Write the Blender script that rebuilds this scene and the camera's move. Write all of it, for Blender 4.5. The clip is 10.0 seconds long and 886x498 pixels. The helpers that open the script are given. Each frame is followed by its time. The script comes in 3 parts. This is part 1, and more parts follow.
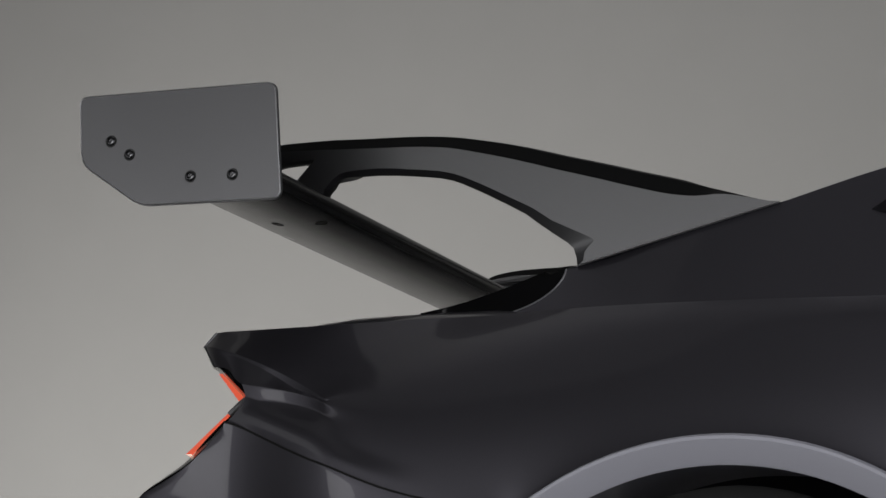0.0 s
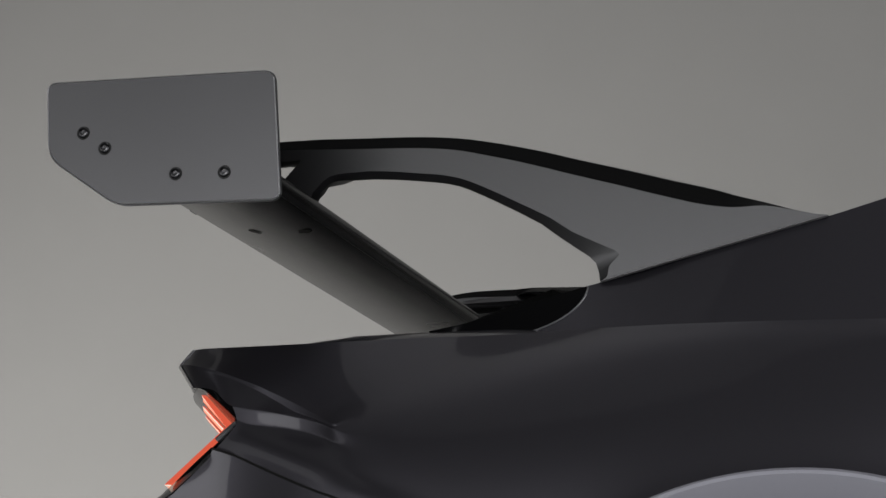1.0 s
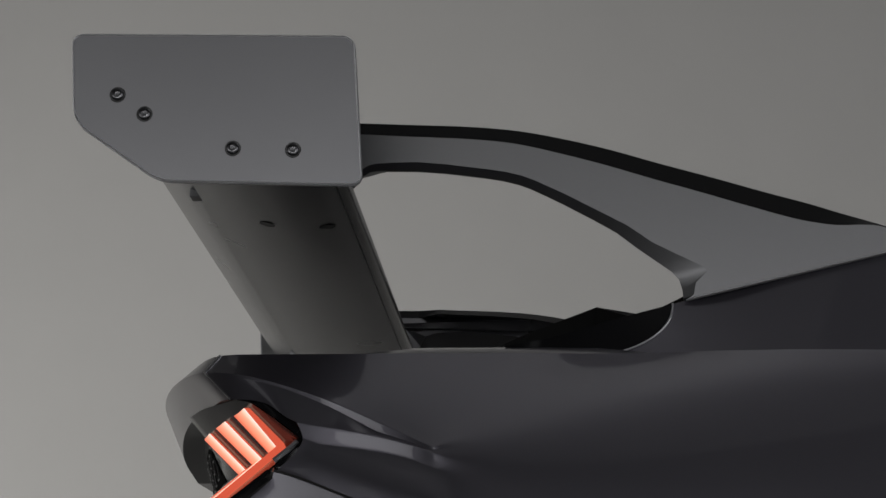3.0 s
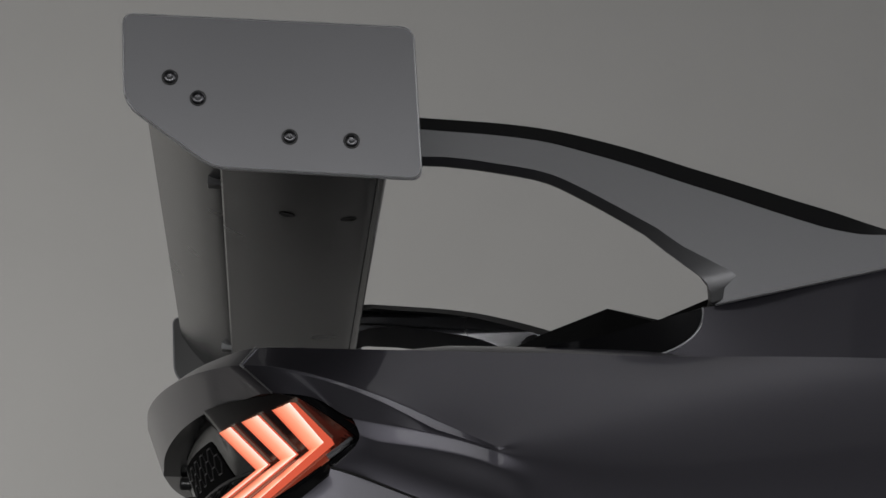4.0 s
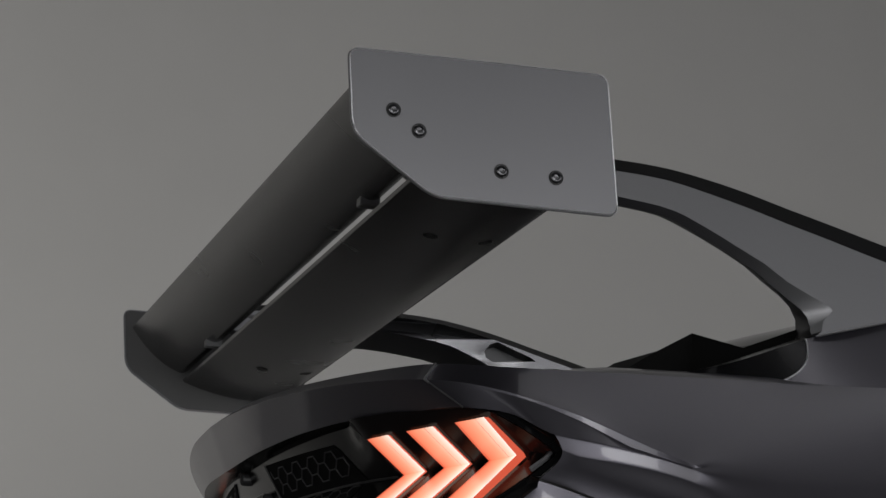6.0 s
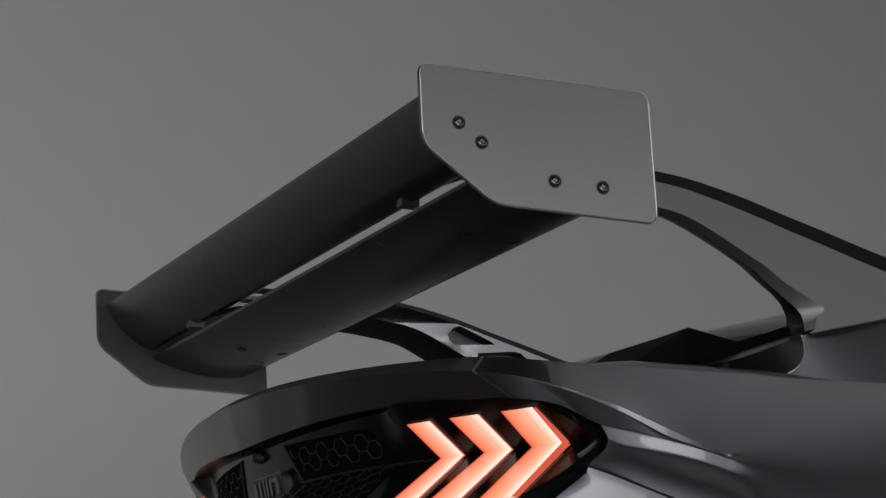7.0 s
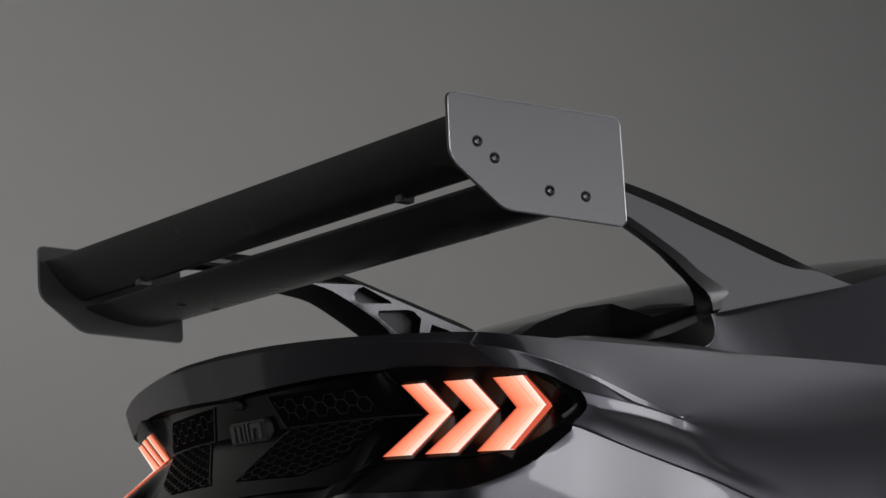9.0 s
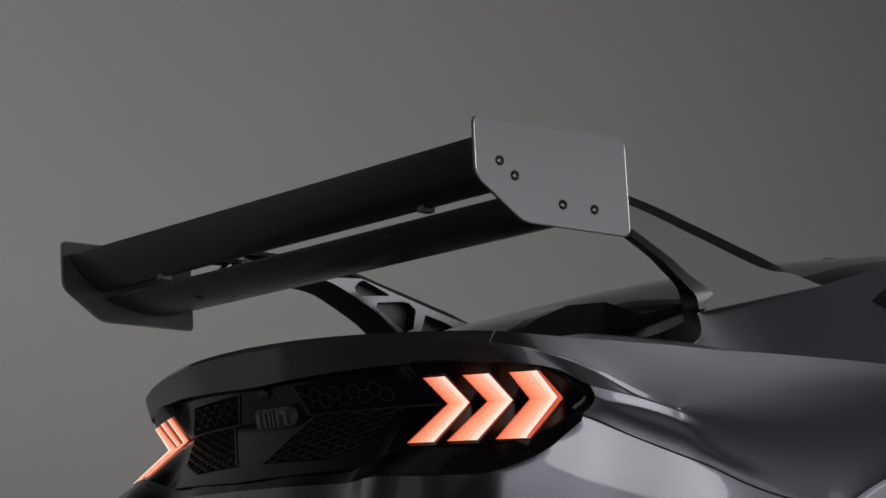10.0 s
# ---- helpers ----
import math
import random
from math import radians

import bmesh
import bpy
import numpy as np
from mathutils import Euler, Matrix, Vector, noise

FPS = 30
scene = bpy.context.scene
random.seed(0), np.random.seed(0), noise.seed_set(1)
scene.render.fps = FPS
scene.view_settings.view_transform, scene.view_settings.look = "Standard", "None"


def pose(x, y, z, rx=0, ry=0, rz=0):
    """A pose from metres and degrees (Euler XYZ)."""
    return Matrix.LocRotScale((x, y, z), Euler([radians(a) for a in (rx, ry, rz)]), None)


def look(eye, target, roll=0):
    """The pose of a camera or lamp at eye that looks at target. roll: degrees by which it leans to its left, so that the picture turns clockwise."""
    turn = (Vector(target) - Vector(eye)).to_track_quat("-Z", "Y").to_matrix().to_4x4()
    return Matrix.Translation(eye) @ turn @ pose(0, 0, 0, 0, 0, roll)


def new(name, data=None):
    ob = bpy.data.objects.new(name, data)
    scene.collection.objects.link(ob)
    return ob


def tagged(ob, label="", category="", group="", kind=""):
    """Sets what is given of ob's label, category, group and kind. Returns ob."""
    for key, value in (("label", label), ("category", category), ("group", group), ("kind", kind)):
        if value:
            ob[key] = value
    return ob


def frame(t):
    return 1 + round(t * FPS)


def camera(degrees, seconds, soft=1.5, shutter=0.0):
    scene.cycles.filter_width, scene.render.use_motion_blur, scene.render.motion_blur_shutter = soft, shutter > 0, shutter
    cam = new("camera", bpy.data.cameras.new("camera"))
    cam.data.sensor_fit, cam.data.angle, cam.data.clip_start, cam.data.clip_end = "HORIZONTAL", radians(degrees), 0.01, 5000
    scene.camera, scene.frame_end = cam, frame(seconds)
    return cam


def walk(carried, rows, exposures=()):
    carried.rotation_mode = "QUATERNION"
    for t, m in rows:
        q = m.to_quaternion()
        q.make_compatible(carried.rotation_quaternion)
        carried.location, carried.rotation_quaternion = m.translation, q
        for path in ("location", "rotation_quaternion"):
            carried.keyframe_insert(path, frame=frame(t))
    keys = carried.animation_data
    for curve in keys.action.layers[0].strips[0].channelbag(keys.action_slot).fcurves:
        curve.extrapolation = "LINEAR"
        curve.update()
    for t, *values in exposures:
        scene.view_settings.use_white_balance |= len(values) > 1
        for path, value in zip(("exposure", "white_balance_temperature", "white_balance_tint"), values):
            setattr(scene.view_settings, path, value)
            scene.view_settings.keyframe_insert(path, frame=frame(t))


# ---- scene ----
cam = camera(19.8, 10.0)
PATH = [
    (0, (2.03, -4.638, 0.338), (1.305, -2.812, 0.714), 2.2),
    (0.5, (1.795, -4.496, 0.344), (1.143, -2.647, 0.74), 2.3),
    (1, (1.54, -4.366, 0.361), (0.983, -2.489, 0.774), 2.3),
    (1.5, (1.306, -4.26, 0.37), (0.842, -2.363, 0.801), 2.3),
    (2, (1.066, -4.168, 0.369), (0.697, -2.255, 0.82), 2.5),
    (2.5, (0.84, -4.098, 0.367), (0.575, -2.171, 0.831), 2.6),
    (4, (0.12, -4.006, 0.357), (0.232, -2.066, 0.831), 2.7),
    (4.5, (-0.121, -4.008, 0.358), (0.102, -2.078, 0.833), 2.6),
    (5, (-0.381, -4.027, 0.352), (-0.052, -2.113, 0.828), 2.5),
    (5.5, (-0.624, -4.06, 0.341), (-0.196, -2.165, 0.817), 2.5),
    (7, (-1.381, -4.227, 0.319), (-0.662, -2.413, 0.759), 2.1),
    (7.5, (-1.618, -4.307, 0.31), (-0.816, -2.525, 0.735), 2.0),
    (8, (-1.868, -4.403, 0.296), (-0.981, -2.656, 0.703), 1.9),
    (8.5, (-2.102, -4.503, 0.288), (-1.146, -2.79, 0.677), 1.7),
    (9, (-2.346, -4.628, 0.284), (-1.333, -2.945, 0.659), 1.7),
    (9.5, (-2.571, -4.756, 0.281), (-1.521, -3.093, 0.643), 1.6),
    (10, (-2.816, -4.917, 0.276), (-1.731, -3.274, 0.623), 1.6),
]
walk(cam, [(t, look(eye, target, roll)) for t, eye, target, roll in PATH])

# ---- world, lights ----
world = bpy.data.worlds.new("studio_dark")
scene.world = world
world.use_nodes = True
world.node_tree.nodes["Background"].inputs[0].default_value = (0.5, 0.5, 0.52, 1)
world.node_tree.nodes["Background"].inputs[1].default_value = 0.02
scene.view_settings.exposure = 0.0


def softbox(name, place, aim, sx, sy, watts, colour=(1, 1, 1), spread=180):
    lamp = bpy.data.lights.new(name, "AREA")
    lamp.shape, lamp.size, lamp.size_y, lamp.energy, lamp.color = "RECTANGLE", sx, sy, watts, colour
    lamp.spread = radians(spread)
    ob = new(name, lamp)
    ob.matrix_world = look(place, aim)
    return ob


softbox("backdrop_light", (-3.6, 2.9, 0.5), (-1.6, 6.7, 2.8), 5.0, 0.8, 130, (1, 0.98, 0.95))
softbox("backdrop_light", (4.5, 3.2, 0.5), (4.5, 6.7, 3.0), 4.0, 0.8, 10, (1, 0.98, 0.95))
softbox("side_softbox", (6.5, -8.0, 2.0), (0.3, -0.6, 1.0), 9.0, 4.0, 62, (0.97, 0.97, 1), 120)
softbox("scrim_light", (0.3, 1.0, 4.5), (0.3, 1.01, 6.4), 3.0, 1.6, 34, (0.98, 0.97, 1))
softbox("scrim_light", (5.4, 0.4, 4.2), (5.4, 0.01, 6.4), 2.6, 1.6, 190, (0.98, 0.97, 1))
softbox("south_strip", (0.1, -10.5, 0.98), (0.1, 0.0, 0.98), 7.8, 1.7, 150, (1, 1, 1), 120)
softbox("corner_strip", (-6.0, -8.3, 1.1), (0.3, -1.0, 1.1), 6.2, 2.0, 34, (1, 1, 1), 120)
# added fill for the tail lip, high enough that the flank doesn't mirror it
softbox("west_fill", (-11.0, -4.0, 5.2), (0.3, -0.9, 0.8), 8.0, 2.6, 24, (1, 1, 1))

# ---- materials ----


def material(name, colour, rough=0.5, metal=0.0, grain=0.0, grain_scale=300.0, bump=0.0, bump_scale=400.0,
             blotch=0.06, coat=0.0, rough_var=0.05, specular=0.5, coat_rough=0.04):
    m = bpy.data.materials.new(name)
    m.use_nodes = True
    n, l = m.node_tree.nodes, m.node_tree.links
    b = n["Principled BSDF"]
    b.inputs["Roughness"].default_value = rough
    b.inputs["Metallic"].default_value = metal
    b.inputs["Coat Weight"].default_value = coat
    b.inputs["Coat Roughness"].default_value = coat_rough
    b.inputs["Specular IOR Level"].default_value = specular
    co = n.new("ShaderNodeTexCoord")
    big, fine = n.new("ShaderNodeTexNoise"), n.new("ShaderNodeTexNoise")
    big.inputs["Scale"].default_value, big.inputs["Detail"].default_value = 3.0, 3.0
    fine.inputs["Scale"].default_value, fine.inputs["Detail"].default_value = grain_scale, 2.0
    l.new(co.outputs["Object"], big.inputs["Vector"])
    l.new(co.outputs["Object"], fine.inputs["Vector"])
    a = n.new("ShaderNodeMath")
    a.operation = "MULTIPLY_ADD"
    a.inputs[1].default_value, a.inputs[2].default_value = 2 * blotch, 1 - blotch
    l.new(big.outputs["Fac"], a.inputs[0])
    g = n.new("ShaderNodeMath")
    g.operation = "MULTIPLY_ADD"
    g.inputs[1].default_value, g.inputs[2].default_value = 2 * grain, 1 - grain
    l.new(fine.outputs["Fac"], g.inputs[0])
    k = n.new("ShaderNodeMath")
    k.operation = "MULTIPLY"
    l.new(a.outputs[0], k.inputs[0])
    l.new(g.outputs[0], k.inputs[1])
    v = n.new("ShaderNodeVectorMath")
    v.operation = "SCALE"
    v.inputs[0].default_value = colour
    l.new(k.outputs[0], v.inputs["Scale"])
    l.new(v.outputs[0], b.inputs["Base Color"])
    r = n.new("ShaderNodeMath")
    r.operation = "MULTIPLY_ADD"
    r.inputs[1].default_value, r.inputs[2].default_value = 2 * rough_var, rough - rough_var
    r.use_clamp = True
    l.new(big.outputs["Fac"], r.inputs[0])
    l.new(r.outputs[0], b.inputs["Roughness"])
    if bump:
        t = n.new("ShaderNodeTexNoise")
        t.inputs["Scale"].default_value = bump_scale
        l.new(co.outputs["Object"], t.inputs["Vector"])
        p = n.new("ShaderNodeBump")
        p.inputs["Strength"].default_value, p.inputs["Distance"].default_value = bump, 0.001
        l.new(t.outputs["Fac"], p.inputs["Height"])
        l.new(p.outputs[0], b.inputs["Normal"])
    return m


def glowing(name):
    """A lit bar, whitest along its outer edge."""
    m = material(name, (0.3, 0.05, 0.03), 0.3)
    n, l = m.node_tree.nodes, m.node_tree.links
    b = n["Principled BSDF"]
    uv, sep, mix = n.new("ShaderNodeUVMap"), n.new("ShaderNodeSeparateXYZ"), n.new("ShaderNodeValToRGB")
    uv.uv_map = "across"
    l.new(uv.outputs[0], sep.inputs[0])
    l.new(sep.outputs[0], mix.inputs[0])
    r = mix.color_ramp
    r.elements[0].position, r.elements[0].color = 0.0, (0.55, 0.075, 0.035, 1)
    r.elements[1].position, r.elements[1].color = 1.0, (1.0, 0.92, 0.83, 1)
    for at, c in ((0.10, (0.92, 0.22, 0.11, 1)), (0.5, (1.0, 0.40, 0.24, 1)), (0.8, (1.0, 0.66, 0.50, 1))):
        e = r.elements.new(at)
        e.color = c
    l.new(mix.outputs[0], b.inputs["Emission Color"])
    b.inputs["Emission Strength"].default_value = 1.0
    return m


PAINT = material("grey_paint", (0.105, 0.101, 0.118), 0.41, 0.9, 0.10, 1200, coat=0.52, blotch=0.02, rough_var=0.01, coat_rough=0.04)
SATIN = material("satin_dark_grey", (0.108, 0.108, 0.112), 0.40, 0.95, 0.06, 900, 0.02, 900, blotch=0.03, rough_var=0.02)
PLATE = material("endplate_grey", (0.165, 0.165, 0.172), 0.35, 0.9, 0.06, 900, 0.03, 900, blotch=0.04, rough_var=0.02)
WING = material("wing_carbon", (0.014, 0.014, 0.014), 0.27, 0.0, 0.02, 300, blotch=0.05, rough_var=0.02, specular=0.8)
GLOSS = material("gloss_black", (0.004, 0.004, 0.0044), 0.2, 0.0, 0.05, 500, specular=0.12)
BLACK = material("matt_black", (0.008, 0.008, 0.008), 0.5, 0.0, 0.1, 400)
GLASS = material("dark_glass", (0.01, 0.01, 0.012), 0.08, 0.0)
STEEL = material("bolt_steel", (0.11, 0.11, 0.115), 0.27, 1.0, 0.1, 900)
RUBBER = material("tyre_rubber", (0.02, 0.02, 0.02), 0.75, 0.0, 0.15, 300, 0.2, 300)
LAMP = glowing("lamp_red")
# arch lip: light thrown up by the floor is put into this pale colour
LIP = material("floor_lit_paint", (0.44, 0.44, 0.50), 0.42, 0.1, 0.05, 1200, coat=0.3, blotch=0.02)
GRILLE = material("grille_black", (0.03, 0.03, 0.031), 0.30, 0.0, 0.05, 600)
ALLOY = material("bare_alloy", (0.24, 0.24, 0.25), 0.27, 1.0, 0.06, 900, 0.02, 900)
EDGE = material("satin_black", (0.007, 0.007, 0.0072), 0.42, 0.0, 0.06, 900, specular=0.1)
VOID = material("deep_black", (0.003, 0.003, 0.003), 0.9, 0.0, specular=0.1)
SEAM = material("seam_light", (0.4, 0.4, 0.41), 0.3, 1.0)
CHROME = material("chrome", (0.7, 0.7, 0.72), 0.3, 1.0)
TRIM = material("trim_black", (0.004, 0.004, 0.0044), 0.16, 0.0, 0.05, 500, specular=0.05)
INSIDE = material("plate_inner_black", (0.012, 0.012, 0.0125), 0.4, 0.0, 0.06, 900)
SCRIM = material("grey_scrim", (0.4, 0.4, 0.4), 0.9, 0.0, 0.02, 100)
SWEEP = material("backdrop_grey", (0.42, 0.415, 0.405), 0.9, 0.0, 0.03, 200, 0.05, 60, blotch=0.03)
DARK = material("studio_dark_wall", (0.10, 0.10, 0.102), 0.9, 0.0, 0.1, 40)
FLOOR = material("studio_floor", (0.14, 0.14, 0.14), 0.6, 0.0, 0.05, 60)

# ---- mesh helpers ----


def part(name, bm, mat, parent=None, label="", smooth=35):
    bm.normal_update()
    me = bpy.data.meshes.new(name)
    bm.to_mesh(me)
    bm.free()
    me.materials.append(mat)
    if smooth:
        me.shade_smooth()
        me.set_sharp_from_angle(angle=radians(smooth))
    ob = new(name, me)
    if parent:
        ob.parent = parent
    if label:
        tagged(ob, label)
    return ob


def grid(rows, closed=False, bm=None, flip=False):
    """A sheet through rows of points."""
    bm = bm or bmesh.new()
    vs = [[bm.verts.new(p) for p in row] for row in rows]
    for a, b in zip(vs, vs[1:]):
        n = len(a)
        for j in range(n if closed else n - 1):
            q = (a[j], a[(j + 1) % n], b[(j + 1) % n], b[j])
            q = q[::-1] if flip else q
            if len({tuple(round(c, 6) for c in v.co) for v in q}) > 2:
                bm.faces.new(q)
    return bm


def prism(poly, y0, y1, bm=None, bevel=0.0):
    """A polygon in x and z, drawn out along y."""
    bm = bm or bmesh.new()
    a = [bm.verts.new((x, y0, z)) for x, z in poly]
    b = [bm.verts.new((x, y1, z)) for x, z in poly]
    fs = [bm.faces.new(a), bm.faces.new(b[::-1])]
    n = len(poly)
    for i in range(n):
        fs.append(bm.faces.new((a[(i + 1) % n], a[i], b[i], b[(i + 1) % n])))
    bmesh.ops.recalc_face_normals(bm, faces=fs)
    if bevel:
        rim = [e for f in fs[:2] for e in f.edges]
        bmesh.ops.bevel(bm, geom=rim, offset=bevel, segments=3, affect="EDGES")
    return bm


def rounded(corners):
    """A polygon with its corners (x, z, radius) rounded."""
    out, n = [], len(corners)
    for i, (x, z, r) in enumerate(corners):
        p = Vector((x, z))
        a = (Vector(corners[i - 1][:2]) - p).normalized()
        b = (Vector(corners[(i + 1) % n][:2]) - p).normalized()
        half = a.angle(b) / 2
        d = r / math.tan(half)
        for k in range(9):
            s = k / 8
            q = p + a * d * (1 - s) ** 2 + b * d * s ** 2
            out.append((q.x, q.y))
    return out


def smooth_line(pts, n=6, closed=False):
    """A smooth curve through points of any dimension."""
    P = [np.array(p, float) for p in pts]
    if closed:
        P = [P[-1], *P, P[0], P[1]]
    else:
        P = [2 * P[0] - P[1], *P, 2 * P[-1] - P[-2]]
    out = []
    for i in range(1, len(P) - 2):
        p0, p1, p2, p3 = P[i - 1:i + 3]
        d0, d1, d2 = (max(np.linalg.norm(b - a), 1e-6) for a, b in ((p0, p1), (p1, p2), (p2, p3)))
        m1 = ((p1 - p0) / d0 * d1 + (p2 - p1) / d1 * d0) / (d0 + d1) * d1
        m2 = ((p2 - p1) / d1 * d2 + (p3 - p2) / d2 * d1) / (d1 + d2) * d1
        for k in range(n):
            s = k / n
            out.append((2 * s**3 - 3 * s**2 + 1) * p1 + (s**3 - 2 * s**2 + s) * m1
                       + (3 * s**2 - 2 * s**3) * p2 + (s**3 - s**2) * m2)
    if not closed:
        out.append(P[-2])
    return out


def tube(pts, r, bm=None, sides=6):
    """A thin rod along points."""
    bm = bm or bmesh.new()
    rows = []
    P = [Vector(p) for p in pts]
    for i, p in enumerate(P):
        d = (P[min(i + 1, len(P) - 1)] - P[max(i - 1, 0)]).normalized()
        a = d.orthogonal().normalized() if abs(d.z) > 0.95 else d.cross(Vector((0, 0, 1))).normalized()
        b = d.cross(a)
        rows.append([p + a * r * math.cos(t) + b * r * math.sin(t) for t in (2 * math.pi * k / sides for k in range(sides))])
    return grid(rows, True, bm)


def lathe(profile, centre, axis_y=1, n=32, bm=None):
    """A turned shape about an axis along y: profile of (radius, y)."""
    x, y, z = centre
    rows = [[(x + r * math.cos(t), y + h * axis_y, z + r * math.sin(t)) for t in (2 * math.pi * k / n for k in range(n))]
            for r, h in profile]
    return grid(rows, True, bm)


# ---- studio ----
bm = bmesh.new()
grid([[(-14, y, 0), (14, y, 0)] for y in (-14, 6.4)], bm=bm)
tagged(part("floor", bm, FLOOR), "pale grey painted studio floor under the car", "floor", kind="structure")
prof = [(5.2, 0.004)] + [(5.2 + 1.5 * math.sin(a), 0.004 + 1.5 * (1 - math.cos(a))) for a in (radians(9 * k) for k in range(1, 11))] + [(6.7, 7.0)]
bm = grid([[(x, y, z) for y, z in prof] for x in np.linspace(-14, 14, 29)])
tagged(part("backdrop", bm, SWEEP), "smooth grey curved studio backdrop behind the car", "backdrop", kind="structure")
for name, rows in (("wall_south", [[(-14, -14, 0), (14, -14, 0)], [(-14, -14, 7), (14, -14, 7)]]),
                   ("wall_west", [[(-14, -14, 0), (-14, 6.7, 0)], [(-14, -14, 7), (-14, 6.7, 7)]]),
                   ("wall_east", [[(14, -14, 0), (14, 6.7, 0)], [(14, -14, 7), (14, 6.7, 7)]]),
                   ("ceiling", [[(-14, -14, 7), (14, -14, 7)], [(-14, 6.7, 7), (14, 6.7, 7)]])):
    tagged(part(name, grid(rows), DARK), "dark unlit studio boundary", "wall" if name != "ceiling" else "ceiling", kind="structure")

bm = prism([(-5.0, 6.36), (10.0, 6.36), (10.0, 6.40), (-5.0, 6.40)], -4.0, 3.0, bevel=0.005)
tagged(part("overhead_scrim", bm, SCRIM, smooth=0), "pale grey overhead scrim hung from the studio ceiling", "scrim", kind="structure")

# ---- car ----
car = tagged(new("car"), "dark grey metallic sports coupe with a tall rear wing", "car")
NOTCH = 0.872                      # height of the fold across the tail
CURVE = 0.265                      # bow of the tail in plan


def ramp(x, a, b):
    s = min(max((x - a) / (b - a), 0), 1)
    return s * s * (3 - 2 * s)


def tail_x(y, z):
    """The folded rear face."""
    full = ramp(abs(y), 0.46, 0.56)
    up, down = 0.36 + 0.64 * full, 0.5 + 0.60 * full
    return -0.016 + 0.010 * full + CURVE * y * y - (up * (z - NOTCH) if z > NOTCH else down * (NOTCH - z))


ARCH = (1.06, 0.257, 0.524)


def arch_z(x):
    d = ARCH[2] ** 2 - (x - ARCH[0]) ** 2
    return ARCH[1] + math.sqrt(d) if d > 0 else 0.0


FRACTIONS = (0, 0.25, 0.5, 0.72, 0.88, 1.0)


def rail(end, height, tail, side):
    """A line round the tail and along one flank of the car. tail: None for the folded face, or its place and bow."""
    pts = []
    for f in FRACTIONS:
        y = f * end
        z = height(y)
        x = tail_x(y, z) if tail is None else tail[0] + tail[1] * y ** tail[2]
        pts.append((x, -y, z))
    pts += [(x, -y, z) for x, y, z in side]
    return pts


AHEAD = [0.48, 0.55, 0.62, 0.70, 0.80, 0.90, 1.0, 1.1, 1.2, 1.3, 1.4, 1.5, 1.6, 1.9, 2.6]
SHOULDER = ((0.41, 0.806, 1.0075), (0.50, 0.812, 1.0105), (0.62, 0.845, 1.011), (0.80, 0.90, 1.008), (1.06, 0.95, 1.003), (1.4, 0.97, 1.0), (1.9, 0.965, 0.998), (2.6, 0.94, 0.995))


def fender(x, rank):
    """Points down the broad wing over the rear wheel: a sloping facet that rounds off into the upright side."""
    at = lambda *v: float(np.interp(x, (0.41, 0.55, 0.75, 1.06, 1.4, 1.9, 2.6), v))
    gy, gz = (float(np.interp(x, [p[0] for p in SHOULDER], [p[i] for p in SHOULDER])) for i in (1, 2))
    wide, zk, r = at(1.003, 1.037, 1.051, 1.054, 1.050, 1.03, 1.0), at(0.832, 0.829, 0.826, 0.822, 0.80, 0.74, 0.70), at(0.045, 0.12, 0.15, 0.16, 0.16, 0.14, 0.12)
    low = arch_z(x) or at(0.30, 0.30, 0.30, 0.30, 0.30, 0.28, 0.25)
    d = math.hypot(wide - gy, gz - zk)
    f = (wide - (wide - gy) / d * r, zk + (gz - zk) / d * r)
    curve = lambda s: tuple((1 - s) ** 2 * a + 2 * s * (1 - s) * b + s * s * c for a, b, c in zip(f, (wide, zk), (wide, zk - 0.8 * r)))
    cut = 1.0
    while curve(cut)[1] < arch_z(x) + 0.0032:
        cut -= 0.01
    e, m = curve(cut), curve(cut / 2)
    wide = e[0]
    cz = min(max(arch_z(x) + 0.0016, at(0.742, 0.683, 0.62, 0.62, 0.62, 0.60, 0.55)), e[1] - 0.0012)
    bz = min(max(arch_z(x) + 0.0008, at(0.60, 0.56, 0.56, 0.56, 0.5, 0.45, 0.42)), cz - 0.0006)
    y, z = {"F": f, "M": m, "E": e, "D": (wide, (e[1] + cz) / 2), "C": (wide + 0.003, cz), "B": (wide + 0.008, bz), "A": (wide + 0.006, low)}[rank]
    return (x, y, z)


def fenders(rank):
    return [fender(x, rank) for x in AHEAD]


def panel_top(y):
    return float(np.interp(y, (0, 0.2, 0.4, 0.524, 0.65, 0.754, 0.80, 0.835, 0.860, 0.877, 0.886), (0.939, 0.945, 0.951, 0.952, 0.948, 0.940, 0.937, 0.928, 0.905, 0.882, 0.862)))


def panel_foot(y):
    return float(np.interp(y, (0, 0.3, 0.50, 0.56, 0.80, 0.85, 0.872, 0.884, 0.886), (0.728, 0.736, 0.742, 0.770, 0.774, 0.785, 0.808, 0.838, 0.862)))


def on_face(y, z):
    return (tail_x(y, z), y, z)


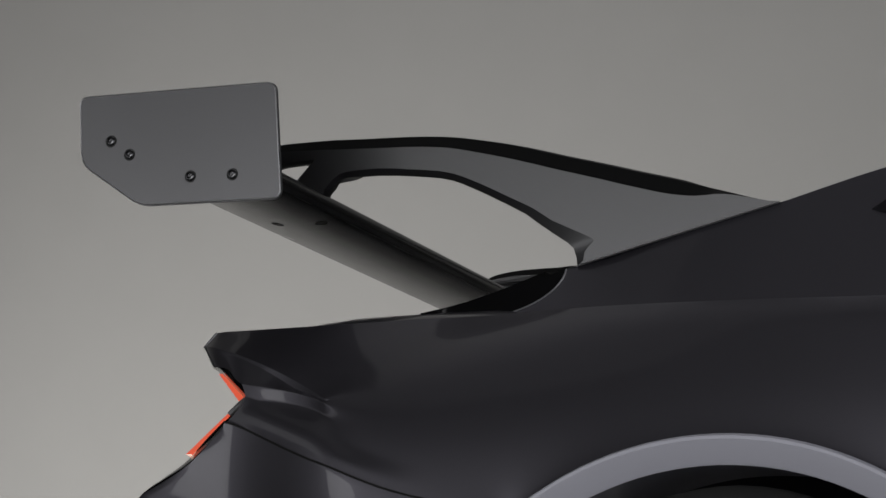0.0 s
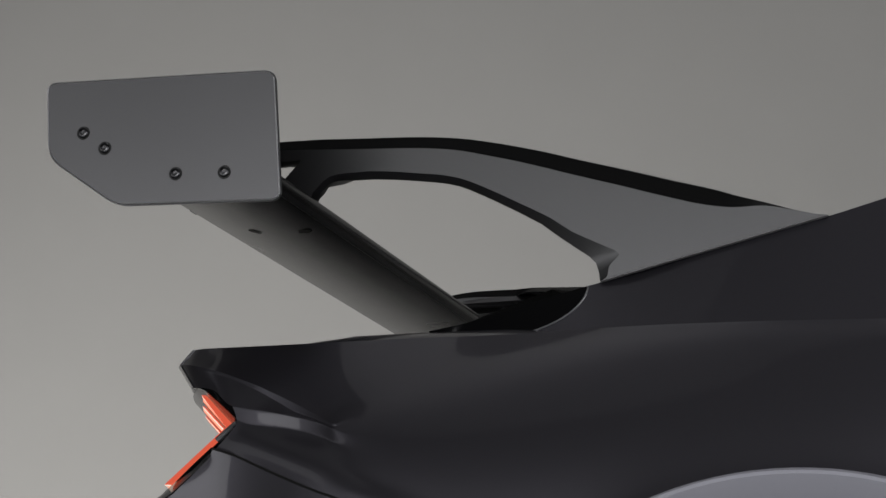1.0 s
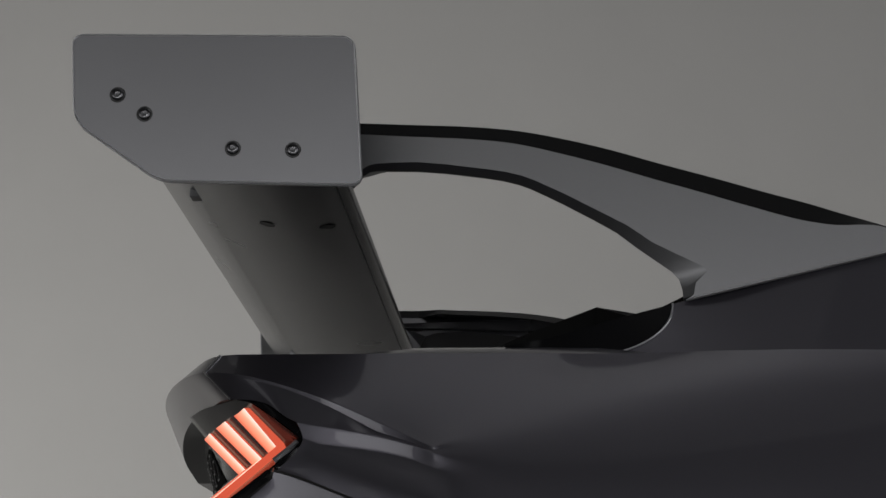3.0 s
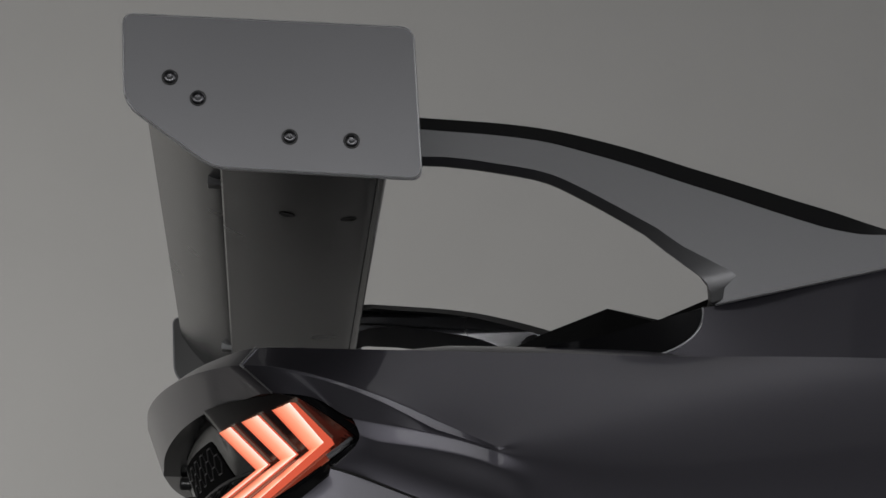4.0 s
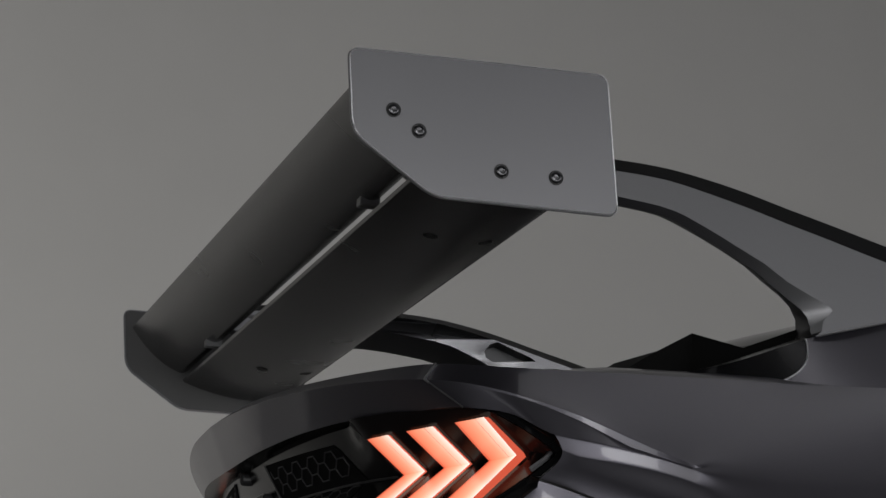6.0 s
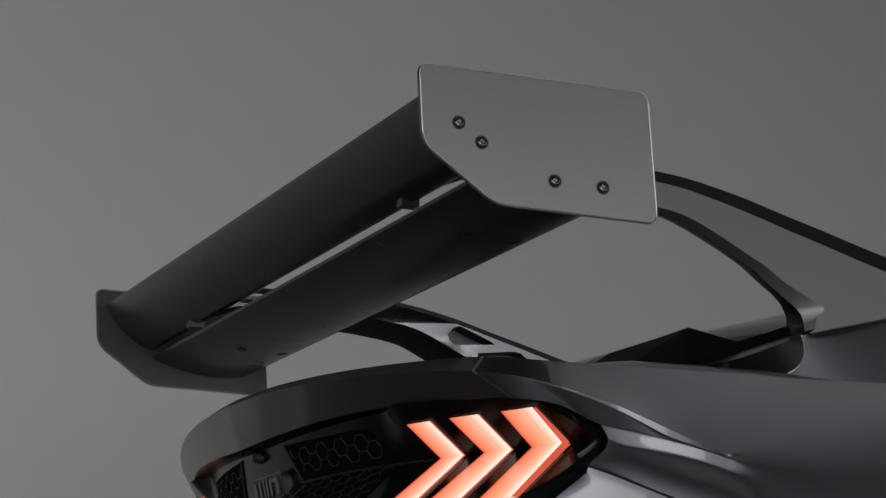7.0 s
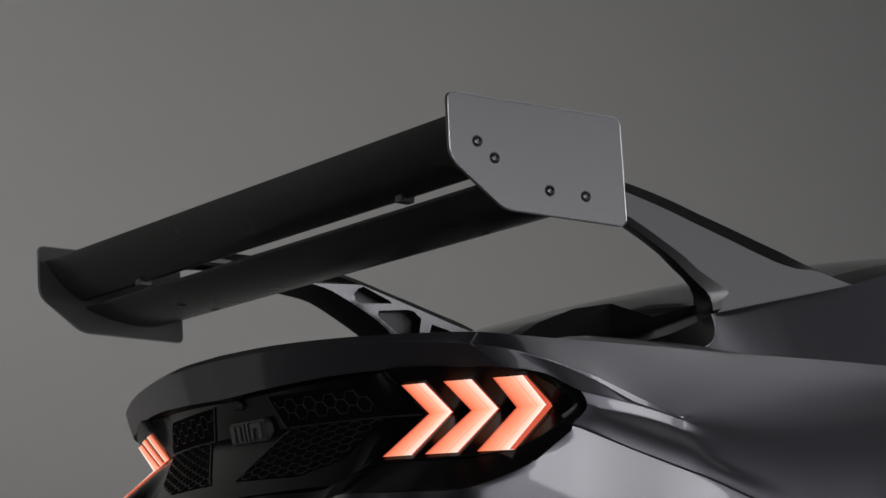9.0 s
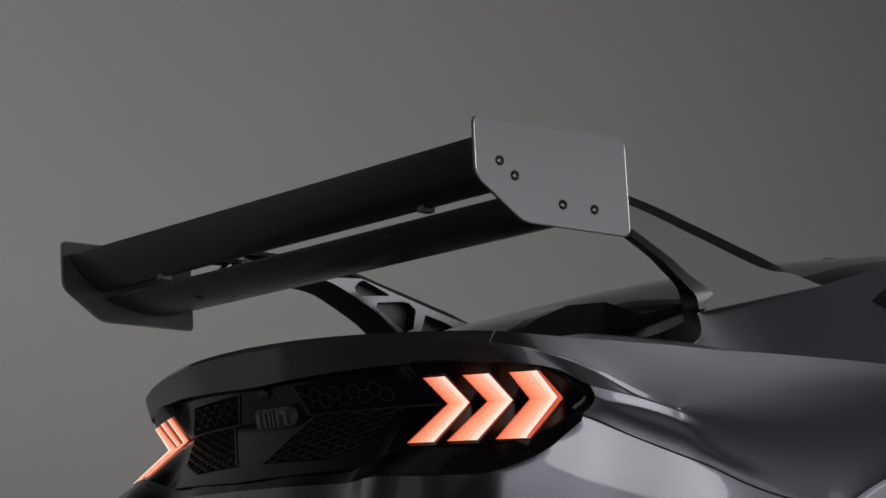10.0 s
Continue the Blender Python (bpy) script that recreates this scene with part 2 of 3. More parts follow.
# the body's lines from the shoulder down, round the tail and forwards along one flank
R_G = rail(0.757, lambda y: 1.028 - 0.023 * (y / 0.757) ** 2, (-0.084, 0.265, 2),
           [(0.12, 0.782, 1.0015), (0.22, 0.80, 1.0015), (0.32, 0.803, 1.0052), (0.42, 0.806, 1.008), (0.49, 0.808, 1.0115),
            *[(x + 0.07 * (1 - ramp(x, 0.48, 1.0)), *(float(np.interp(x, [p[0] for p in SHOULDER], [p[i] for p in SHOULDER])) for i in (1, 2))) for x in AHEAD]])
R_F = rail(0.757, lambda y: 1.012 - 0.019 * (y / 0.757) ** 2 - 0.0125 * (y / 0.757) ** 4, (-0.104, 0.265, 2),
           [(0.105, 0.822, 0.970), (0.19, 0.876, 0.942), (0.274, 0.902, 0.908), (0.36, 0.945, 0.866), (0.41, 0.983, 0.845), *fenders("F")])
R_E = rail(0.80, panel_top, (-0.0735, 0.265, 2),
           [(0.148, 0.852, 0.925), (0.197, 0.897, 0.894), (0.265, 0.917, 0.883), (0.36, 0.9485, 0.859), (0.412, 0.988, 0.835), *fenders("M")])
R_C = [(x, -y, z) for x, y, z in [on_face(f * 0.80, panel_foot(f * 0.80)) for f in FRACTIONS]
       + [(0.090, 0.847, 0.784), (0.174, 0.8985, 0.8295), (0.255, 0.935, 0.8005), (0.350, 0.983, 0.7635), (0.41, 1.007, 0.7425), *fenders("C")]]
TAIL_K = [(tail_x(0.80 * f, 0.709) + 0.030 * ramp(f, 0.75, 1.0), 0.80 * f, 0.709) for f in FRACTIONS]
R_K = [(x, -y, z) for x, y, z in TAIL_K[:-1] + [(0.0066, 0.868, 0.714)]
       + [(0.110, 0.894, 0.766), (0.172, 0.900, 0.822), (0.248, 0.930, 0.752), (0.345, 0.975, 0.712), (0.41, 1.000, 0.69), *[tuple(0.5 * (a + b) for a, b in zip(fender(x, "C"), fender(x, "B"))) for x in AHEAD]]]
R_B = [(x, -y, z) for x, y, z in [(x - 0.012, y - 0.008 * (y > 0.7), 0.62) for x, y, z in TAIL_K]
       + [(0.100, 0.8353, 0.62), (0.178, 0.8743, 0.62), (0.238, 0.9043, 0.62), (0.335, 0.953, 0.61), (0.41, 0.984, 0.60), *fenders("B")]]
R_A = rail(0.80, lambda y: 0.30, (-0.14, CURVE, 2),
           [(0.085, 0.82, 0.30), (0.185, 0.865, 0.30), (0.262, 0.90, 0.30), (0.35, 0.96, 0.30), (0.42, 0.99, 0.30), *fenders("A")])
STEP = 10
KNOT = lambda j: j / STEP          # which of the rail's own points a column lies at
G, F1, E1, C0, K0, B0, A0 = (np.array(smooth_line(r, STEP)) for r in (R_G, R_F, R_E, R_C, R_K, R_B, R_A))
COUNT = len(G)


def fair(line, first, last, turns):
    a, b = int(first * STEP), int(last * STEP)
    for turn in range(turns):
        line[a:b] = 0.25 * line[a - 1:b - 1] + 0.5 * line[a:b] + 0.25 * line[a + 1:b + 1]


for line in (C0, K0):                # straight from under the lamp up to its tip
    for j in range(6 * STEP, 7 * STEP):
        line[j] = line[6 * STEP] + (line[7 * STEP] - line[6 * STEP]) * (j / STEP - 6)
for line, first in ((G, 5.3), (F1, 4.8), (E1, 7.1), (C0, 7.1), (K0, 7.1), (B0, 5.3), (A0, 5.3)):
    fair(line, first, 11.5, 24)
for line in (G, F1):
    fair(line, 3.6, 7.5, 60)
for line in (G, F1, E1):
    fair(line, 9.4, 17, 90)
for line in (C0, K0):
    fair(line, 9.4, 17, 40)
for line, gap in ((A0, 0.0), (B0, 0.0008), (K0, 0.0012), (C0, 0.0016), (E1, 0.0032)):
    for p in line:
        if p[0] > 0.5 and arch_z(p[0]):
            p[2] = max(p[2], arch_z(p[0]) + gap)
# the narrow upright bands beneath the two creases of the wedge
F2, E2 = F1.copy(), E1.copy()
for j in range(COUNT):
    k = KNOT(j)
    on = ramp(k, 5.6, 7.2) * (1 - ramp(k, 9.0, 9.8))
    down = F1[j] + (E1[j] - F1[j]) * 0.12
    F2[j] = down * (1 - on) + (F1[j] + np.array((0.002, 0.0, -min(0.004 + 0.012 * ramp(k, 6.5, 9.0), 0.7 * (F1[j][2] - E1[j][2]))))) * on
    low = E1[j] + (C0[j] - E1[j]) * 0.25
    on = ramp(k, 6.6, 7.4) * (1 - ramp(k, 9.3, 10.2))
    tall = 0.026 - 0.008 * ramp(k, 7, 9.0)
    E2[j] = low * (1 - on) + (E1[j] + np.array((0.0, 0.0010, -tall))) * on
NAMES = (G, F1, F2, E1, E2, C0, K0, B0, A0)
SPANS = (26, 12, 14, 8, 18, 14, 10, 8)
START = [sum(SPANS[:r]) for r in range(9)]
PANEL_END = 7 * STEP               # column at which the lamp's opening ends


def softness(r, k):
    """How round the skin is where it crosses a line: 0 a crease, 1 smooth."""
    return (0.4 + 0.4 * ramp(k, 5, 8), ramp(k, 9.3, 10.2), ramp(k, 9.3, 10.2), ramp(k, 9.3, 10.2), 0.25 + 0.75 * ramp(k, 9.3, 10.2), ramp(k, 7.0, 7.4), ramp(k, 7.0, 7.8), 1.0, 1.0)[r]


def column(j, r, n):
    """Points from line r to the next one down, at column j, closer together towards both."""
    p = [line[j] for line in NAMES]
    k = KNOT(j)

    def slope(i, side):
        one = (p[i + 1] - p[i]) if side > 0 else (p[i] - p[i - 1])
        if i in (0, 8):
            return one
        a, b = p[i] - p[i - 1], p[i + 1] - p[i]
        la, lb = max(np.linalg.norm(a), 1e-5), max(np.linalg.norm(b), 1e-5)
        mid = (a / la * lb + b / lb * la) / (la + lb)
        w = softness(i, k)
        return one * (1 - w) + mid * (lb if side > 0 else la) * w
    m1, m2 = slope(r, 1), slope(r + 1, -1)
    size = np.linalg.norm(p[r + 1] - p[r])
    if r == 0:                     # the facet starts flatter at the shoulder and steepens
        on = ramp(k, 6.0, 8.0)
        m1 = m1 + np.array((0, -0.05, 0.07)) * size * on
    if r == 4:                     # the side rolls from the band down to the upright panel gap
        on = ramp(k, 6.8, 7.6) * (1 - ramp(k, 9.6, 10.8))
        m1 = m1 * (1 - on) + np.array((0, -0.5, -0.87)) * size * on
        m2 = m2 * (1 - on) + np.array((0, 0.02, -1.9)) * size * on
    out = []
    for i in range(n + 1):
        s = 0.5 - 0.5 * math.cos(math.pi * i / n)
        q = (2 * s**3 - 3 * s**2 + 1) * p[r] + (s**3 - 2 * s**2 + s) * m1 + (3 * s**2 - 2 * s**3) * p[r + 1] + (s**3 - s**2) * m2
        if r == 0:                 # the facet is a little full over the wheel
            q = q + np.array((0, -0.7, 0.7)) * 0.016 * math.sin(math.pi * s) * ramp(k, 9, 15)
        if r in (3, 4):            # the opening ends in a point
            f = min(max((p[3][2] - q[2]) / max(p[3][2] - p[5][2], 0.01), 0), 1)
            q = q + np.array((0.015, -0.006, 0)) * math.sin(math.pi * f) * ramp(k, 6.5, 7.0) * (1 - ramp(k, 7.0, 8.2))
        out.append(q)
    return out


SKIN = np.array([sum((column(j, r, SPANS[r])[:-1] for r in range(8)), []) + [A0[j]] for j in range(COUNT)])
ease = np.zeros(SKIN.shape[:2])
for j in range(COUNT):              # fair the skin ahead of the wedge, clear of the shoulder line and the wheel arch
    for i in range(1, START[6]):
        clear = ramp(SKIN[j, i, 2] - arch_z(SKIN[j, i, 0]), 0.004, 0.03)
        ease[j, i] = (ramp(KNOT(j), 9.4, 10.3) if i > START[1] - 4 else ramp(KNOT(j), 6.6, 8.0)) * ramp(i, 0, 6) * (1 - ramp(i, START[6] - 5, START[6])) * clear * (1 - ramp(KNOT(j), COUNT / STEP - 3, COUNT / STEP - 1))
for turn in range(500):
    mid = SKIN.copy()
    mid[1:-1, 1:-1] = 0.25 * (SKIN[:-2, 1:-1] + SKIN[2:, 1:-1] + SKIN[1:-1, :-2] + SKIN[1:-1, 2:])
    SKIN = SKIN + (mid - SKIN) * ease[:, :, None] * 0.8
SIDE = smooth_line([(-0.3, 0.80, 0), (-0.1, 0.846, 0), (0.0, 0.872, 0), (0.05, 0.8835, 0), (0.10, 0.8935, 0), (0.15, 0.9025, 0), (0.19, 0.911, 0), (0.222, 0.9215, 0), (0.253, 0.9345, 0), (0.292, 0.9535, 0),
                    (0.332, 0.974, 0), (0.37, 0.9915, 0), (0.406, 1.006, 0), (0.48, 1.027, 0), (0.55, 1.040, 0), (0.65, 1.048, 0), (0.75, 1.051, 0), (1.06, 1.054, 0)], 8)


def bumper_side(x, z):
    """Half width of the bumper's flat corner, which turns under towards the ground."""
    low = 0.84 - 0.32 * (min(x, 0.5) - 0.1) - z
    return float(np.interp(x, [p[0] for p in SIDE], [p[1] for p in SIDE])) - 0.015 * low - 0.31 * max(low, 0) ** 2


for j in range(COUNT):              # the bumper's side below the panel gap and the ledge under the lamp
    k = KNOT(j)
    on = ramp(k, 4.7, 5.2) * (1 - ramp(k, 9.0, 12.5))
    for i in range(START[5] - 10 if k >= 7 else START[6], START[8]):
        x, y, z = SKIN[j, i]
        part_on = on if i >= START[5] else on * 0.8 * ramp(i, START[5] - 10, START[5] - 3) * ramp(k, 7.1, 8.5)
        SKIN[j, i, 1] += (-bumper_side(x, z) - y) * part_on * (1 - 0.999 * ramp(i, START[7], START[8]) * (k < 5.2))
soft = np.zeros(SKIN.shape[:2])
for j in range(COUNT):              # and the side between the wedge and the panel gap
    for i in range(START[4] + 1, START[5]):
        soft[j, i] = ramp(KNOT(j), 7.0, 7.6) * (1 - ramp(KNOT(j), 9.6, 10.2)) * ramp(i, START[4], START[4] + 5) * (1 - ramp(i, START[5] - 5, START[5]))
for turn in range(8):
    mid = SKIN.copy()
    mid[1:-1, 1:-1] = 0.25 * (SKIN[:-2, 1:-1] + SKIN[2:, 1:-1] + SKIN[1:-1, :-2] + SKIN[1:-1, 2:])
    SKIN = SKIN + (mid - SKIN) * soft[:, :, None] * 0.8
HOLE = (START[3], START[5])        # the lamp's opening lies between these rows
for turn in range(2):               # small radii along the creases
    mid = 0.25 * SKIN[:, :-2] + 0.5 * SKIN[:, 1:-1] + 0.25 * SKIN[:, 2:]
    keep = SKIN.copy()
    SKIN[:, 1:-1] = mid
    SKIN[:PANEL_END + 1, HOLE[0]] = keep[:PANEL_END + 1, HOLE[0]]
    SKIN[:PANEL_END + 1, HOLE[1]] = keep[:PANEL_END + 1, HOLE[1]]
    for j in range(COUNT):
        for i in range(START[3], SKIN.shape[1]):
            if SKIN[j, i, 0] > 0.5 and arch_z(SKIN[j, i, 0]):
                SKIN[j, i] = keep[j, i]


def both(bm, rows, close=0.0002):
    """A sheet on one side of the car and its mirror image on the other."""
    grid([[tuple(p) for p in c] for c in rows], bm=bm)
    grid([[(p[0], -p[1], p[2]) for p in c] for c in rows], bm=bm, flip=True)
    bmesh.ops.remove_doubles(bm, verts=bm.verts, dist=close)
    bmesh.ops.recalc_face_normals(bm, faces=bm.faces)
    return bm


bm = bmesh.new()
for first, last, a, b in ((0, COUNT, 0, HOLE[0]), (PANEL_END, COUNT, HOLE[0], HOLE[1]), (PANEL_END, COUNT, HOLE[1], START[6]), (0, COUNT, START[6], START[8])):
    use = SKIN[first:last, a:b + 1]
    grid([[tuple(p) for p in c] for c in use], bm=bm)
    grid([[(p[0], -p[1], p[2]) for p in c] for c in use], bm=bm, flip=True)
bmesh.ops.remove_doubles(bm, verts=bm.verts, dist=0.00012)
bmesh.ops.recalc_face_normals(bm, faces=bm.faces)
body = part("body", bm, PAINT, car, "dark grey metallic rear bodywork", smooth=40)

# the lamp panel, folded across its middle, and the deep jamb that the body turns in to meet it
EDGE_TOP = [(y, panel_top(y)) for y in [*np.linspace(0, 0.80, 41), *np.linspace(0.80, 0.886, 15)[1:]]]
bm = bmesh.new()
for upper in (True, False):
    rows = []
    for y, z1 in EDGE_TOP:
        zs = np.linspace(z1, NOTCH - 0.01 * ramp(y, 0.80, 0.886), 6) if upper else np.linspace(NOTCH - 0.01 * ramp(y, 0.80, 0.886), panel_foot(y), 6)
        rows.append([(tail_x(y, z) + 0.004, -y, z) for z in zs])
    both(bm, rows)
panel = part("tail_panel", bm, GLOSS, car, "gloss black panel between the lamps")


# black here stands for shaded body paint inside the opening
def jambs(rows):
    for sgn in (1, -1):
        bm = grid([[(p[0], p[1] * sgn, p[2]) for p in c] for c in rows], flip=sgn < 0)
        part("lamp_jamb", bm, TRIM, car, "recess round the lamp, body paint with its shade put in as black")


LIP_EDGE = [SKIN[j, HOLE[0]] for j in range(0, PANEL_END + 1)]
rows = []
for p in LIP_EDGE:                  # under the lip
    y = min(-p[1], 0.80 + 0.077 * (-p[1] - 0.80) / 0.097 if -p[1] > 0.80 else 9)
    z = panel_top(y)
    inner = np.array((tail_x(y, z) + 0.006, -y, z + 0.0005))
    rows.append([p + (inner - p) * f + np.array((0.006, 0, 0)) * math.sin(math.pi * f) * ramp(-p[1], 0.78, 0.86) for f in np.linspace(0, 1, 7)])
jambs(rows)
rows = []
for i in range(HOLE[0], HOLE[1] + 1):   # round the tip
    p = SKIN[PANEL_END, i]
    f = (i - HOLE[0]) / (HOLE[1] - HOLE[0])
    z = 0.882 + (0.838 - 0.882) * f
    y = float(np.interp(z, (0.838, 0.862, 0.882), (0.884, 0.886, 0.877)))
    inner = np.array((tail_x(y, z) + 0.006, -y, z))
    rows.append([p + (inner - p) * s + np.array((0.006, 0, 0)) * math.sin(math.pi * s) for s in np.linspace(0, 1, 7)])
jambs(rows)
rows = []
for j in range(0, PANEL_END + 1):   # under the lamp
    p = SKIN[j, HOLE[1]]
    y = min(-p[1], 0.884)
    z = min(panel_foot(y), 0.838)
    inner = np.array((tail_x(y, z) + 0.006, -y, z))
    rows.append([p + (inner - p) * s for s in np.linspace(0, 1, 4)])
jambs(rows)

bm = bmesh.new()                    # the undercut ledge below the lamps
both(bm, SKIN[:PANEL_END + 1, HOLE[1]:START[6] + 1], 0.00012)
part("lamp_ledge", bm, GLOSS, car, "gloss black undercut ledge below the lamps", smooth=40)

# rear deck behind the window
shoulder = list(G)
SHX, SHY, SHZ = [p[0] for p in shoulder], [-p[1] for p in shoulder], [p[2] for p in shoulder]
rows = []
for x in np.linspace(-0.082, 0.55, 30):
    ymax = float(np.interp(x, SHX, SHY))
    zs = float(np.interp(x, SHX, SHZ))
    row = []
    for f in np.linspace(-1, 1, 25):
        y = f * ymax
        mid = 1.0262 - 0.018 * ramp(x, -0.08, 0.2) + 0.02 * ramp(x, 0.25, 0.5)
        row.append((x, y, mid + (zs - mid) * abs(f) ** 3))
    rows.append(row)
part("decklid", grid(rows), PAINT, car)

# flank above the shoulder
TOP = smooth_line([(0.45, -0.75, 1.030), (0.50, -0.73, 1.045), (0.607, -0.69, 1.088), (0.685, -0.645, 1.121), (0.85, -0.643, 1.166), (1.031, -0.642, 1.217),
                   (1.2, -0.625, 1.272), (1.6, -0.60, 1.35), (2.1, -0.58, 1.385), (2.6, -0.57, 1.39)], 8)
TX, TY, TZ = ([p[i] for p in TOP] for i in range(3))


def flank(x, v):
    ys, zs = float(np.interp(x, SHX, SHY)), float(np.interp(x, SHX, SHZ))
    y0, z0 = -(min(ys, 0.806) - 0.072 - 0.025 * ramp(x, 0.5, 0.75)), zs + 0.010
    y1, z1 = float(np.interp(x, TX, TY)), float(np.interp(x, TX, TZ))
    return (x, y0 + (y1 - y0) * v, z0 + (z1 - z0) * v)


def seam_x(v):
    return 0.556 + 0.116 * (1 - (1 - v) ** 2.4)


for sgn in (1, -1):
    put = lambda p: (p[0], p[1] * sgn, p[2])
    vs = np.linspace(0, 1, 17)
    rows = [[put(flank(seam_x(v) + (2.6 - seam_x(v)) * s ** 1.3, v)) for v in vs] for s in np.linspace(0, 1, 50)]
    part("quarter_panel", grid(rows, flip=sgn > 0), PAINT, car)
    rows = [[put(flank(0.45 + (seam_x(v) - 0.45) * s, v)) for v in vs] for s in np.linspace(0, 1, 14)]
    part("quarter_trim", grid(rows, flip=sgn > 0), TRIM, car, "gloss black corner trim beside the rear window")
    rows = []
    for x in np.linspace(0.16, 2.6, 60):
        ys, zs = float(np.interp(x, SHX, SHY)), float(np.interp(x, SHX, SHZ))
        up = ramp(x, 0.14, 0.34) * (1 - 0.75 * ramp(x, 0.56, 0.74))
        rows.append([put((x, -ys + a, zs - 0.0025 * (1 - up) + b * up)) for a, b in ((0.001, -0.0015), (0.015, 0.005), (0.04, 0.0135), (0.075, 0.0225), (max(0.11, ys - 0.69), 0.010))])
    part("shoulder_ledge", grid(rows, flip=sgn > 0), PAINT, car)
    rows = []
    for s in np.linspace(0, 1, 20):
        x = 1.19 + 0.75 * s
        h = 0.34 * min(1, (s * 6) ** 0.6)
        rows.append([put((lambda q: (q[0], q[1] - 0.004, q[2] + 0.002))(flank(x, 0.72 + h * (v - 0.5) * 0.9))) for v in np.linspace(0, 1, 6)])
    part("quarter_window", grid(rows, flip=sgn > 0), GLASS, car, "dark tinted rear quarter window")
    part("panel_gap", tube([put((lambda q: (q[0], q[1] - 0.0005, q[2]))(flank(seam_x(v), v))) for v in vs], 0.0016), CHROME, car)

# rear window and roof
ZC = smooth_line([(0.33, 1.065), (0.45, 1.117), (0.617, 1.176), (0.765, 1.224), (0.93, 1.272), (1.2, 1.342), (1.5, 1.400), (1.8, 1.440), (2.1, 1.455), (2.6, 1.45)], 6)
COWL_IN = [(0.33, -0.30, 1.008), (0.493, -0.30, 1.123), (0.615, -0.25, 1.172), (0.70, -0.33, 1.160), (0.76, -0.46, 1.155), (0.80, -0.55, 1.150)]
COWL_OUT = [(0.33, -0.61, 1.004), (0.47, -0.523, 1.095), (0.566, -0.456, 1.151), (0.626, -0.52, 1.122), (0.706, -0.58, 1.153), (0.76, -0.62, 1.145)]
rows = []
for x in np.linspace(0.33, 2.6, 70):
    if x < 0.80:
        yt = -float(np.interp(x, [p[0] for p in COWL_IN], [p[1] for p in COWL_IN]))
        zt = float(np.interp(x, [p[0] for p in COWL_IN], [p[2] for p in COWL_IN])) - 0.003
    else:
        k = ramp(x, 0.80, 0.95)
        yt = 0.55 * (1 - k) - float(np.interp(x, TX, TY)) * k
        zt = 1.147 * (1 - k) + float(np.interp(x, TX, TZ)) * k
    zc = max(float(np.interp(x, [p[0] for p in ZC], [p[1] for p in ZC])), zt)
    rows.append([(x, f * yt, zt + (zc - zt) * (1 - f * f)) for f in np.linspace(-1, 1, 25)])
part("rear_window", grid([r[2:-2] for r in rows]), GLASS, car, "dark tinted fastback rear window")
for a, b in ((0, 3), (-3, None)):
    part("window_surround", grid([r[a:b] for r in rows]), TRIM, car, "black painted edge of the rear window")
bm = bmesh.new()
bmesh.ops.create_uvsphere(bm, u_segments=20, v_segments=10, radius=1.0)
bmesh.ops.transform(bm, matrix=pose(1.66, 0.0, 1.421) @ Matrix.Diagonal((0.05, 0.022, 0.017, 1)), verts=bm.verts)
part("roof_antenna", bm, TRIM, car, "low black antenna on the roof")

# dark cowl round the foot of the window
for sgn in (1, -1):
    base = [(x, y - 0.02, 0.99) for x, y, z in COWL_OUT]
    bm = grid([[(x, y * sgn, z) for x, y, z in row] for row in (base, COWL_OUT, COWL_IN)])
    bmesh.ops.recalc_face_normals(bm, faces=bm.faces)
    part("window_cowl", bm, VOID, car, "matt black faceted cowl beside the rear window", smooth=20)
    rows = []
    for s in np.linspace(0, 1, 12):
        x = 0.45 + 0.27 * s
        t0 = (x, float(np.interp(x, TX, TY)), float(np.interp(x, TX, TZ)))
        t1 = (x + 0.01, -0.56 + 0.03 * math.sin(3 * s), 1.035 + 0.11 * s ** 1.1)
        rows.append([tuple(a + (b - a) * f + (0.006 * math.sin(math.pi * f) if i == 2 else 0) for i, (a, b) in enumerate(zip(t0, t1))) for f in np.linspace(0, 1, 6)])
    part("window_corner", grid([[(x, y * sgn, z) for x, y, z in r] for r in rows]), TRIM, car)

# unseen flat cap, added to close the body where it is cut off
bm = bmesh.new()
ring = [tuple(line[-1]) for line in (A0, B0, K0, C0, E1, F1, G)] + [flank(2.6, 0.0), flank(2.6, 1.0)]
ring = [(2.598, y, z) for x, y, z in ring]
bm.faces.new([bm.verts.new(p) for p in ring + [(x, -y, z) for x, y, z in ring[::-1]]])
part("end_cap", bm, BLACK, car, "plain dark cap over the cut front end of the body", smooth=0)

